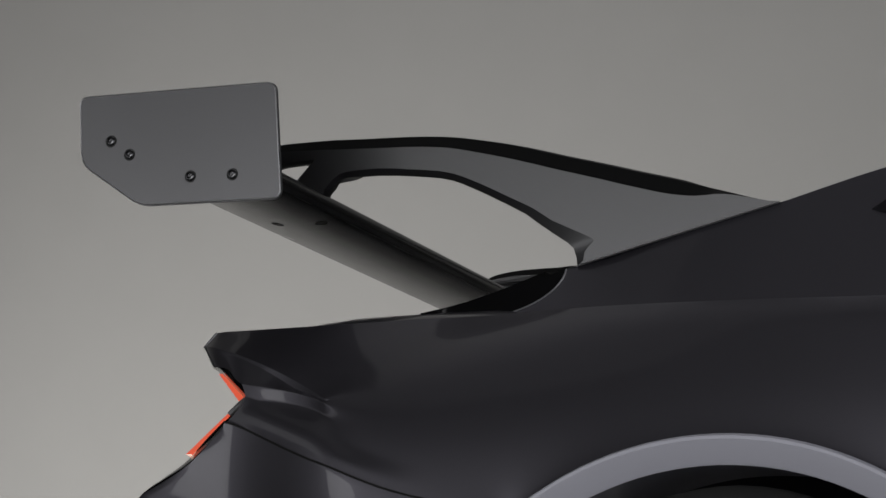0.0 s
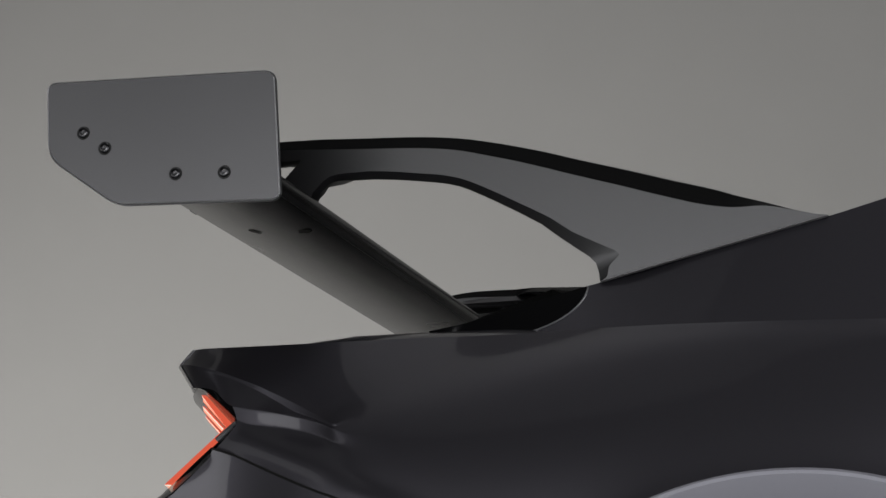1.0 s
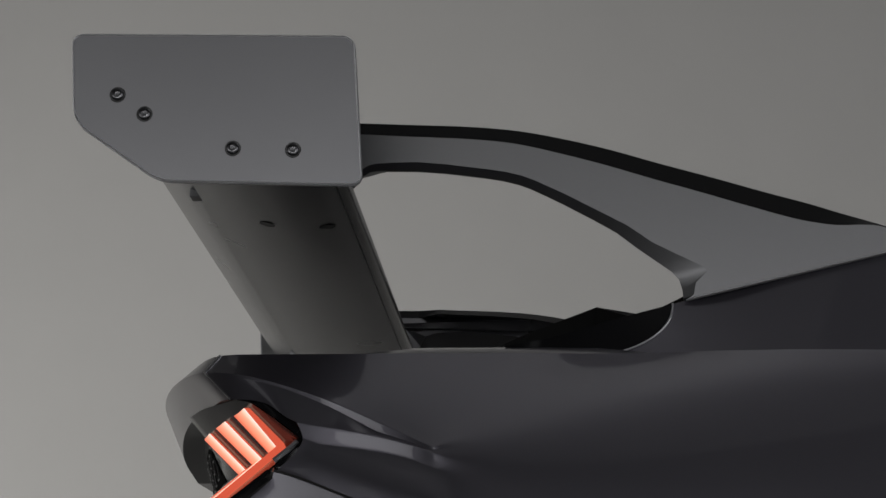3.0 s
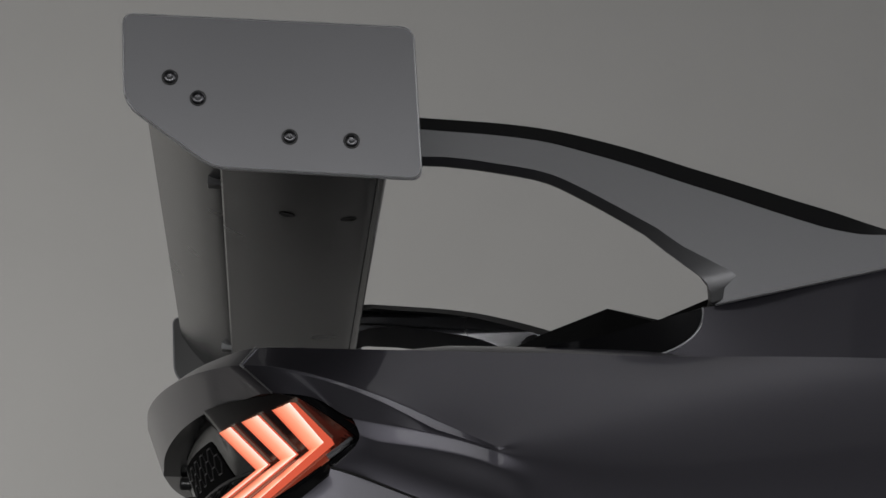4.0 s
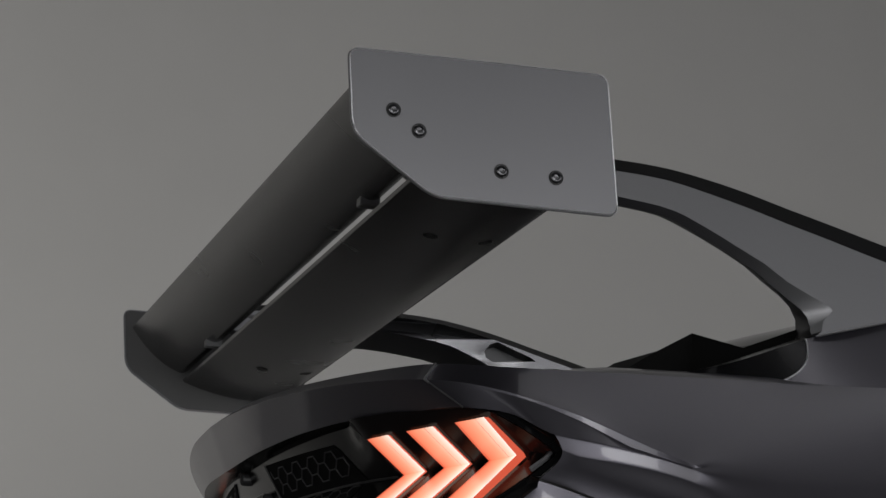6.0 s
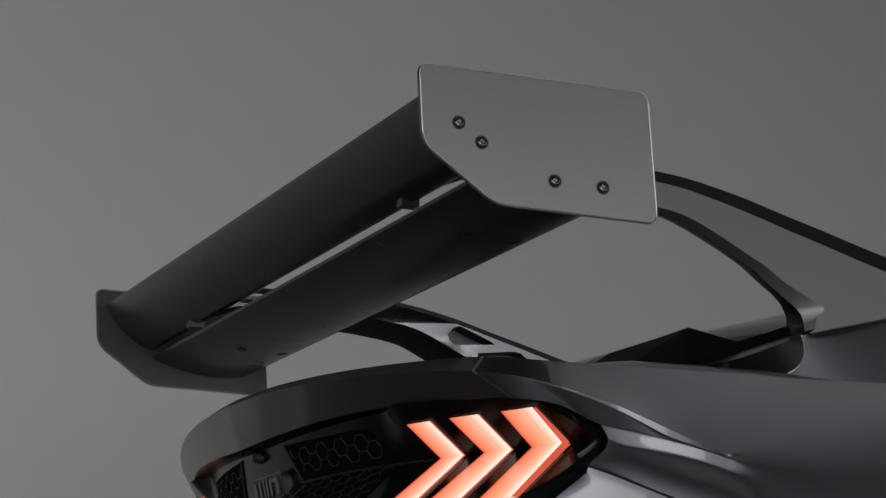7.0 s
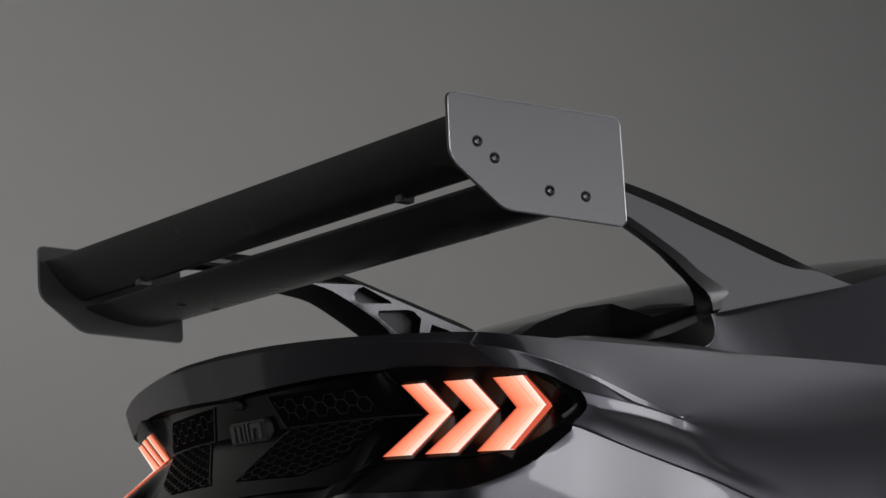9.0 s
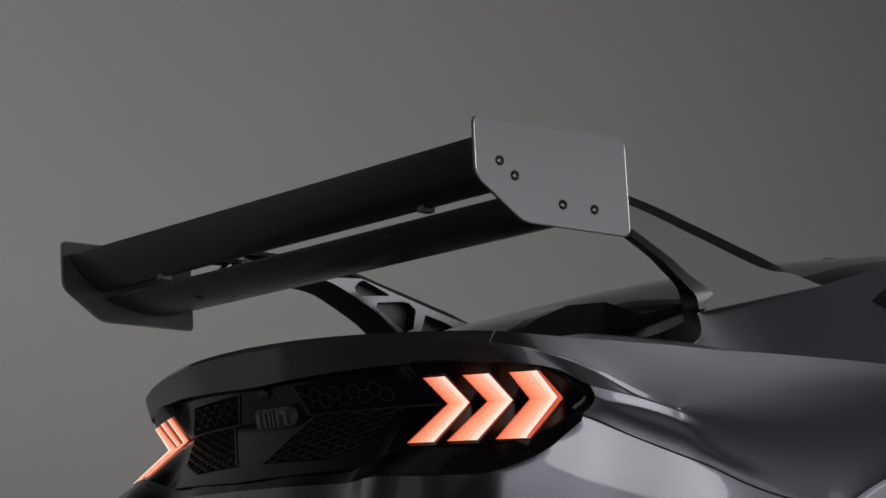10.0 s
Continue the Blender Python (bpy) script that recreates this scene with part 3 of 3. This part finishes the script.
# wheel arch lips and wheels
for sgn in (1, -1):
    rows = []
    for a in np.linspace(radians(4), radians(176), 60):
        c, s = math.cos(a), math.sin(a)
        ring = [(0.525, 1.050), (0.521, 1.059), (0.516, 1.060), (0.486, 1.042), (0.480, 1.036), (0.483, 0.96), (0.50, 0.70)]
        rows.append([(1.06 + r * c, -y * sgn, 0.262 + r * s) for r, y in ring])
    part("wheel_arch", grid(rows, flip=sgn < 0), LIP, car, "flat lip round the wheel opening, floor light put in as pale grey")
    wheel = tagged(new("wheel"), "wide black tyre on a dark rim")
    wheel.parent = car
    wheel.location = (1.06, -0.86 * sgn, 0.36)
    part("tyre", lathe([(0.25, -0.15), (0.30, -0.165), (0.335, -0.16), (0.353, -0.14), (0.36, -0.10), (0.36, 0.10), (0.353, 0.14), (0.335, 0.16), (0.25, 0.15)], (0, 0, 0), n=64), RUBBER, wheel)
    part("rim", lathe([(0.03, -0.13), (0.10, -0.12), (0.22, -0.10), (0.25, -0.15), (0.25, 0.15)], (0, 0, 0), n=48), SATIN, wheel)

# panel gaps: dark along the flank, bright across the lip
for sgn in (1, -1):
    line = [SKIN[j, HOLE[1]] for j in range(PANEL_END, COUNT) if SKIN[j, HOLE[1], 0] < 0.62]
    part("panel_gap", tube([(p[0] - 0.0006, (p[1] - 0.0010) * sgn, p[2]) for p in line], 0.0019), BLACK, car)
    # chrome and pale rods draw the glint on the lip gap's edge
    gap = [(p[0] - 0.0006, (p[1] - 0.0004) * sgn, p[2] + 0.0004) for p in SKIN[5 * STEP, 1:HOLE[0] + 1]]
    part("panel_gap", tube(gap[:START[2]], 0.0018), CHROME, car)
    part("panel_gap", tube(gap[START[2] - 1:], 0.0012), SEAM, car)

# ---- rear wing ----
MAIN = smooth_line([(0.006, 1.2560), (0.06, 1.2660), (0.14, 1.2710), (0.19, 1.2700), (0.218, 1.2650), (0.2295, 1.2560), (0.2275, 1.2465), (0.217, 1.2375),
                    (0.19, 1.2290), (0.15, 1.2255), (0.10, 1.2290), (0.05, 1.2390), (0.009, 1.2515)], 4)
FLAP = smooth_line([(-0.1036, 1.3540), (-0.072, 1.3275), (-0.038, 1.3050), (0.0, 1.2910), (0.014, 1.2865), (0.018, 1.279), (0.006, 1.2705), (-0.02, 1.2775),
                    (-0.05, 1.2965), (-0.078, 1.322), (-0.103, 1.3528)], 4)
part("wing_main_plane", prism([tuple(p) for p in MAIN], -0.9215, 0.9215), WING, car, "dark satin carbon lower wing plane")
part("wing_flap", prism([tuple(p) for p in FLAP], -0.9215, 0.9215), WING, car, "dark satin carbon upper wing flap")
LOW = [(0.2275, 1.2465), (0.217, 1.2375), (0.19, 1.2290), (0.15, 1.2255), (0.10, 1.2290), (0.05, 1.2390)]


def under(x):
    return float(np.interp(x, [p[0] for p in LOW][::-1], [p[1] for p in LOW][::-1]))


main_seam = tube([(0.2160, y, under(0.2160) - 0.0002) for y in np.linspace(-0.92, 0.92, 30)], 0.0009)
part("underside_seam", main_seam, BLACK, car, "thin dark seam along the wing's leading edge")
PLATE_EDGE = rounded([(-0.124, 1.391, 0.016), (0.2475, 1.3975, 0.020), (0.2685, 1.196, 0.016), (0.004, 1.194, 0.07), (-0.113, 1.271, 0.05)])


def inset_loop(poly, d):
    """A loop drawn in by d towards its middle."""
    out, n = [], len(poly)
    for i in range(n):
        t = (Vector(poly[(i + 1) % n]) - Vector(poly[i - 1])).normalized()
        x, z = poly[i]
        a, b = (x + t.y * d, z - t.x * d), (x - t.y * d, z + t.x * d)
        mid = Vector((0.06, 1.30))
        out.append(a if (Vector(a) - mid).length < (Vector(b) - mid).length else b)
    return out


BOLTS = ((-0.057, 1.309), (-0.020, 1.284), (0.098, 1.241), (0.176, 1.241))
for sgn in (1, -1):
    plate = part("endplate", prism(PLATE_EDGE, -0.931 * sgn, -0.922 * sgn, bevel=0.0025), PLATE, car, "flat dark grey endplate of the wing")
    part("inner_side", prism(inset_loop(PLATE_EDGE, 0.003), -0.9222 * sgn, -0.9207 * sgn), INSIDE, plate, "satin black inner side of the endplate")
    # a thin chrome rod draws the plate's edge as a bright line
    rim = [(x, -0.9312 * sgn, z) for x, z in inset_loop(PLATE_EDGE, 0.0016)]
    part("bright_edge", tube(rim + rim[:1], 0.0011), CHROME, plate, "thin bright line along the edge of the endplate")
    for x, z in BOLTS:
        c = (x, -0.931 * sgn, z)
        bolt = part("bolt", lathe([(0.0105, 0.004), (0.0105, -0.0005), (0.0100, -0.0014), (0.0088, -0.0014)], c, sgn, 24), BLACK, plate, "dark countersunk bolt")
        part("bolt_head", lathe([(0.0086, 0.001), (0.0082, -0.0028), (0.0068, -0.0042), (0.0046, -0.0046), (0.0042, -0.0010), (0.0004, -0.0008)], c, sgn, 20), STEEL, bolt)
    for x in (0.098, 0.184):
        bm = bmesh.new()
        rim = [bm.verts.new((x + 0.0115 * math.cos(a), -0.583 * sgn + 0.0115 * math.sin(a), under(x + 0.0115 * math.cos(a)) - 0.0012)) for a in (2 * math.pi * k / 16 for k in range(16))]
        f = bm.faces.new(rim)
        bmesh.ops.recalc_face_normals(bm, faces=[f])
        part("access_hole", bm, BLACK, car, smooth=0)
    part("slot_bracket", prism(rounded([(-0.014, 1.262, 0.003), (0.016, 1.262, 0.003), (0.016, 1.280, 0.003), (-0.014, 1.284, 0.003)]), -0.596 * sgn, -0.572 * sgn, bevel=0.001), SATIN, car)

# struts: x, z and how far the outer face is set in
STRUT = smooth_line([(0.030, 1.3340, 0.006), (0.060, 1.3520, 0.014), (0.110, 1.3635, 0.018), (0.18, 1.3685, 0.022), (0.30, 1.3695, 0.025), (0.40, 1.3685, 0.026), (0.452, 1.3650, 0.027), (0.511, 1.3565, 0.030), (0.58, 1.3425, 0.032),
                     (0.65, 1.3245, 0.033), (0.72, 1.3075, 0.034), (0.80, 1.2870, 0.035), (0.862, 1.2715, 0.034), (0.90, 1.2590, 0.026), (0.945, 1.2435, 0.008),
                     (0.985, 1.2310, 0.003), (1.036, 1.2185, 0.001)], 3)
STRUT += [(0.86, 1.1690, 0.0), (0.690, 1.1225, 0.0)]
# the thin neck over the foot: the outline and, beside it, the outer face's own edge, drawn out to a heel
NECK = ((0.6862, 1.1270, 0.7003, 1.1312), (0.6836, 1.1385, 0.7025, 1.1472), (0.6780, 1.1530, 0.7185, 1.1649), (0.6675, 1.1620, 0.7116, 1.1711), (0.6490, 1.1735, 0.6795, 1.1853),
        (0.6190, 1.1935, 0.6431, 1.2020), (0.5900, 1.2145, 0.6060, 1.2260))
FIRST_NECK = len(STRUT)
STRUT += [(x, z, d) for (x, z, ox, oz), d in zip(NECK, (0.002, 0.006, 0.010, 0.014, 0.016, 0.016, 0.016))]
STRUT += smooth_line([(0.557, 1.2320, 0.016), (0.498, 1.2610, 0.015), (0.455, 1.2790, 0.014), (0.388, 1.2895, 0.013), (0.275, 1.2940, 0.012),
                      (0.247, 1.2925, 0.009), (0.222, 1.2690, 0.008)], 3)
STRUT += [(0.214, 1.2560, 0.002), (0.135, 1.2600, 0.002), (0.156, 1.2900, 0.003), (0.190, 1.3260, 0.005), (0.132, 1.3210, 0.004), (0.085, 1.3110, 0.004), (0.050, 1.2960, 0.004), (0.036, 1.3050, 0.003)]
STRUT = [tuple(float(c) for c in p) for p in STRUT]


def inset(poly, share=1.0, low=None):
    """The outline drawn in by each corner's own amount."""
    out, n = [], len(poly)
    for i, (x, z, d) in enumerate(poly):
        d = d * (low if low is not None and i >= FIRST_NECK else share)
        a, b = Vector(poly[i - 1][:2]), Vector(poly[(i + 1) % n][:2])
        t = (b - a).normalized()
        out.append((x + t.y * d, z - t.x * d))
        if share == 1.0 and FIRST_NECK <= i < FIRST_NECK + len(NECK):
            out[-1] = NECK[i - FIRST_NECK][2:]
    return out


POCKETS = (((0.560, 1.322), (0.632, 1.296), (0.640, 1.290), (0.552, 1.281), (0.538, 1.288), (0.534, 1.302), (0.546, 1.316)),
           ((0.604, 1.269), (0.682, 1.280), (0.700, 1.278), (0.722, 1.262), (0.716, 1.212), (0.690, 1.200), (0.600, 1.256)),
           ((0.752, 1.252), (0.80, 1.242), (0.845, 1.228), (0.850, 1.215), (0.745, 1.190), (0.738, 1.205)))
for sgn in (1, -1):
    outer = inset(STRUT)
    bm = bmesh.new()
    rings = [[(x, (min(y, thin) if x < 0.235 else y if i < FIRST_NECK else low) * sgn, z) for i, (x, z) in enumerate(ring)]
             for y, low, thin, ring in ((-0.560, -0.562, -0.612, inset(STRUT, 0.72, 2.0)), (-0.606, -0.627, -0.622, inset(STRUT, 0.0, 0.35)), (-0.638, -0.638, -0.638, inset(STRUT, 0.2)), (-0.648, -0.648, -0.648, outer))]
    vs = [[bm.verts.new(p) for p in ring] for ring in rings]
    n = len(STRUT)
    for a, b in zip(vs, vs[1:]):
        for i in range(n):
            bm.faces.new((a[i], a[(i + 1) % n], b[(i + 1) % n], b[i]))
    bm.faces.new(vs[-1])
    bm.normal_update()
    bmesh.ops.triangulate(bm, faces=[f for f in bm.faces if len(f.verts) > 4])
    # inner face with its pockets
    holes = []
    edges = [bm.edges.get((vs[0][i], vs[0][(i + 1) % n])) for i in range(n)]
    for pocket in POCKETS:
        hv = [bm.verts.new((x, -0.560 * sgn, z)) for x, z in pocket]
        deep = [bm.verts.new((x + (0.665 - x) * 0.04, -0.600 * sgn, z + (1.25 - z) * 0.04)) for x, z in pocket]
        m = len(pocket)
        edges += [bm.edges.new((hv[i], hv[(i + 1) % m])) for i in range(m)]
        for i in range(m):
            bm.faces.new((hv[i], hv[(i + 1) % m], deep[(i + 1) % m], deep[i]))
        bm.faces.new(deep)
    fill = bmesh.ops.triangle_fill(bm, edges=edges, use_beauty=True)["geom"]
    for f in bm.faces:
        f.material_index = 0
    for f in fill:
        if isinstance(f, bmesh.types.BMFace):
            f.material_index = 1
    bmesh.ops.recalc_face_normals(bm, faces=bm.faces)
    inner = bm.copy()
    is_inner = lambda f: f.material_index == 1
    bmesh.ops.delete(inner, geom=[f for f in inner.faces if not is_inner(f)], context="FACES")
    bmesh.ops.delete(bm, geom=[f for f in bm.faces if is_inner(f)], context="FACES_ONLY")
    for f in inner.faces:
        f.material_index = 0
    strut = tagged(new("strut"), "satin grey swan-neck strut with pocketed inner face")
    strut.parent = car
    rim = bm.copy()
    is_outer = lambda f: all(abs(v.co.y) > 0.6479 for v in f.verts)
    bmesh.ops.delete(rim, geom=[f for f in rim.faces if is_outer(f)], context="FACES")
    rim.normal_update()
    # rim faces that point up take the black, the others the grey
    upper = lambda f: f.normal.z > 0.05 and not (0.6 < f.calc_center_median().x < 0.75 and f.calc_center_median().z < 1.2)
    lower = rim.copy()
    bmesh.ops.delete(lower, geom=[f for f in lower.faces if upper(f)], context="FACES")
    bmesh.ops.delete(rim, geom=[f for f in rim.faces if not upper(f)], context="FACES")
    part("strut_edge", rim, EDGE, strut, "satin black chamfer faces that point up", smooth=28)
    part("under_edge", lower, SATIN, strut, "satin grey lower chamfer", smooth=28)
    bmesh.ops.delete(bm, geom=[f for f in bm.faces if not is_outer(f)], context="FACES")
    part("outer_face", bm, SATIN, strut, "satin grey outer face", smooth=28)
    part("inner_face", inner, ALLOY, strut, "bare alloy inner face", smooth=28)
    foot = [(1.036 - 0.346 * s, (-0.649) * sgn, 1.2175 - 0.0955 * s) for s in np.linspace(0, 1, 12)]
    part("strut_gasket", tube(foot, 0.0016), SEAM, car)

# ---- tail lamps ----
# each chevron: the inner and outer edge at top, fold and bottom
CHEVRONS = ((0.760, 0.825, 0.763, 0.834, 0.778, 0.8505), (0.653, 0.715, 0.666, 0.725, 0.667, 0.738), (0.554, 0.610, 0.568, 0.623, 0.569, 0.637))


def on_tail(y, z, out, sgn):
    return (tail_x(y, z) - out, -y * sgn, z)


for sgn in (1, -1):
    lamp = tagged(new("tail_lamp"), "lit red tail lamp of three chevron bars")
    lamp.parent = car
    for ti, to, mi, mo, bi, bo in CHEVRONS:
        proud = (0.004, 0.012, 0.008) if to > 0.8 else (0, 0, 0)     # the outermost bar stands out along its edge
        zt, zb = 0.922, 0.783
        def bar(f0, f1, lift):
            bm = bmesh.new()
            layer = bm.loops.layers.uv.new("across")
            span = [f0 + (f1 - f0) * k / 4 for k in range(5)]
            rows = []
            for (z, a, b), up in zip(((zt, ti, to), (NOTCH, mi, mo), (zb, bi, bo)), proud):
                ys = [a + (b - a) * f for f in span]
                rows.append([on_tail(ys[0], z, -0.001, sgn)] + [on_tail(y, z, lift + up * f * f, sgn) for y, f in zip(ys, span)] + [on_tail(ys[-1], z, -0.001, sgn)])
            grid(rows, bm=bm)
            for e in (rows[0], rows[-1]):
                bm.faces.new([bm.verts.new(p) for p in e])
            bmesh.ops.remove_doubles(bm, verts=bm.verts, dist=0.0001)
            bmesh.ops.recalc_face_normals(bm, faces=bm.faces)
            bm.normal_update()
            for f in bm.faces:
                for loop in f.loops:
                    x, y, z = loop.vert.co
                    e = (ti, to, mi, mo) if z > NOTCH else (bi, bo, mi, mo)
                    k = abs(z - NOTCH) / ((zt - NOTCH) if z > NOTCH else (NOTCH - zb))
                    a, b = e[2] + (e[0] - e[2]) * k, e[3] + (e[1] - e[3]) * k
                    u = (abs(y) - a) / (b - a)
                    loop[layer].uv = (0.0 if abs(f.normal.y) > 0.72 else u, k)
            return bm
        chev = part("chevron", bar(0, 0.662, 0.0015), LAMP, lamp, smooth=20)
        part("light_edge", bar(0.686, 1.0, 0.0022), LAMP, chev, smooth=20)

# ---- dark tail panel: honeycomb, badge, camera, lens edges ----


def inside(poly, p):
    hit = False
    for (y1, z1), (y2, z2) in zip(poly, poly[1:] + poly[:1]):
        if (z1 > p[1]) != (z2 > p[1]) and p[0] < (y2 - y1) * (p[1] - z1) / (z2 - z1) + y1:
            hit = not hit
    return hit


def honeycomb(poly, r, row, z0, sgn):
    """Thin six-sided cells laid over part of the panel."""
    bm, done = bmesh.new(), set()
    for i in range(0, 17):
        for j in range(-7, 8):
            cy, cz = 0.0 + 1.5 * r * i, z0 + row * (j + 0.5 * (i % 2))
            ring = [(cy + r * math.cos(radians(60 * k)), cz + row / math.sqrt(3) * math.sin(radians(60 * k))) for k in range(6)]
            for a, b in zip(ring, ring[1:] + ring[:1]):
                mid = (round((a[0] + b[0]) / 2, 4), round((a[1] + b[1]) / 2, 4))
                if mid in done or not (inside(poly, a) and inside(poly, b)):
                    continue
                done.add(mid)
                tube([on_tail(*a, -0.0015, sgn), on_tail(*b, -0.0015, sgn)], 0.0012, bm, 4)
    return bm


UPPER = [(0.119, 0.936), (0.160, 0.874), (0.479, 0.874), (0.412, 0.933)]
LOWER = [(0.058, 0.769), (0.175, 0.868), (0.470, 0.868), (0.455, 0.856), (0.400, 0.793), (0.283, 0.765)]
for sgn in (1, -1):
    grille = part("grille", honeycomb(UPPER, 0.0215, 0.0262, 0.886, sgn), GRILLE, car, "black honeycomb grille in the tail panel", smooth=0)
    # flat sheets just behind the mesh, black for the shade of its depth
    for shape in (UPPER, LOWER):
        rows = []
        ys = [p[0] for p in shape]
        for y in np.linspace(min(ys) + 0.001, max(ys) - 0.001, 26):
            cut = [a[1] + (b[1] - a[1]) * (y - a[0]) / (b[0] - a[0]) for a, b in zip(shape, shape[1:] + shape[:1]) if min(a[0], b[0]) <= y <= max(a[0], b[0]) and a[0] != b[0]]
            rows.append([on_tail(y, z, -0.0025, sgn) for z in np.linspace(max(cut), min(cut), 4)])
        part("grille_field", grid(rows, flip=sgn < 0), VOID, grille, "flat matt black sheet in place of the shaded depth behind the honeycomb")
    part("lower_mesh", honeycomb(LOWER, 0.0215, 0.0150, 0.860, sgn), GRILLE, grille, smooth=0)
    for line in (((0.119, 0.937), (0.160, 0.872)), ((0.058, 0.769), (0.174, 0.867)), ((0.160, 0.872), (0.55, 0.872))):
        steps = [(line[0][0] + (line[1][0] - line[0][0]) * k / 8, line[0][1] + (line[1][1] - line[0][1]) * k / 8) for k in range(9)]
        part("grille_rim", tube([on_tail(y, z, -0.002, sgn) for y, z in steps], 0.0018), GRILLE, grille)
    edge = [(0.524, 0.948), (0.560, NOTCH), (0.522, 0.770)]
    part("lens_edge", tube([on_tail(y, z, -0.002, sgn) for y, z in edge], 0.0016), GRILLE, car)
    foot = [on_tail(y, panel_foot(y), 0.001 - 0.007 * ramp(y, 0.78, 0.85), sgn) for y in (*np.linspace(0.0, 0.84, 30), 0.855, 0.872, 0.882)]
    part("lens_trim", tube(foot, 0.0025), GLOSS, car)
    tip = [on_tail(y, z, 0.001, sgn) for y, z in ((0.880, 0.871), (0.8835, 0.865), (0.8835, 0.858), (0.880, 0.846))]
    part("side_reflector", tube(tip, 0.0042), CHROME, car, "small silver reflector at the lamp tip")

badge = tagged(new("badge"), "black plastic badge plate with raised bars")
badge.parent = car


def plate_yz(y0, y1, z0, z1, x0, x1, r):
    """A rounded plate that faces the rear."""
    y0, y1, x0, x1 = y0 - 0.025, y1 - 0.025, x0 - 0.018, x1 - 0.012
    ring = rounded([(y0, z0, r), (y1, z0, r), (y1, z1, r), (y0, z1, r)])
    bm = bmesh.new()
    a = [bm.verts.new((x0 - 0.25 * (z - 0.87), y, z)) for y, z in ring]
    b = [bm.verts.new((x1 - 0.25 * (z - 0.87), y, z)) for y, z in ring]
    n = len(ring)
    bm.faces.new(a)
    for i in range(n):
        bm.faces.new((a[i], a[(i + 1) % n], b[(i + 1) % n], b[i]))
    bmesh.ops.recalc_face_normals(bm, faces=bm.faces)
    return bm


part("badge_plate", plate_yz(-0.084, 0.076, 0.849, 0.895, -0.006, 0.03, 0.012), GRILLE, badge)
part("badge_field", plate_yz(-0.082, 0.074, 0.852, 0.892, -0.0085, 0.01, 0.009), BLACK, badge)
for y0, y1, z0, z1 in ((0.048, 0.064, 0.857, 0.887), (0.024, 0.036, 0.857, 0.887), (0.004, 0.012, 0.854, 0.891), (-0.012, -0.004, 0.854, 0.891),
                       (-0.032, -0.022, 0.857, 0.887), (-0.066, -0.054, 0.857, 0.887), (-0.054, -0.032, 0.879, 0.887)):
    part("badge_bar", plate_yz(y0, y1, z0, z1, -0.012, 0.0, 0.002), GRILLE, badge)
lens = part("reversing_camera", lathe([(0.010, 0.012), (0.010, -0.004), (0.008, -0.006), (0.0065, -0.004), (0.0002, -0.002)], (0, 0, 0), 1, 20), GRILLE, car, "small round reversing camera")
lens.matrix_basis = pose(-0.041, 0.0, 0.929, 0, 0, -90)
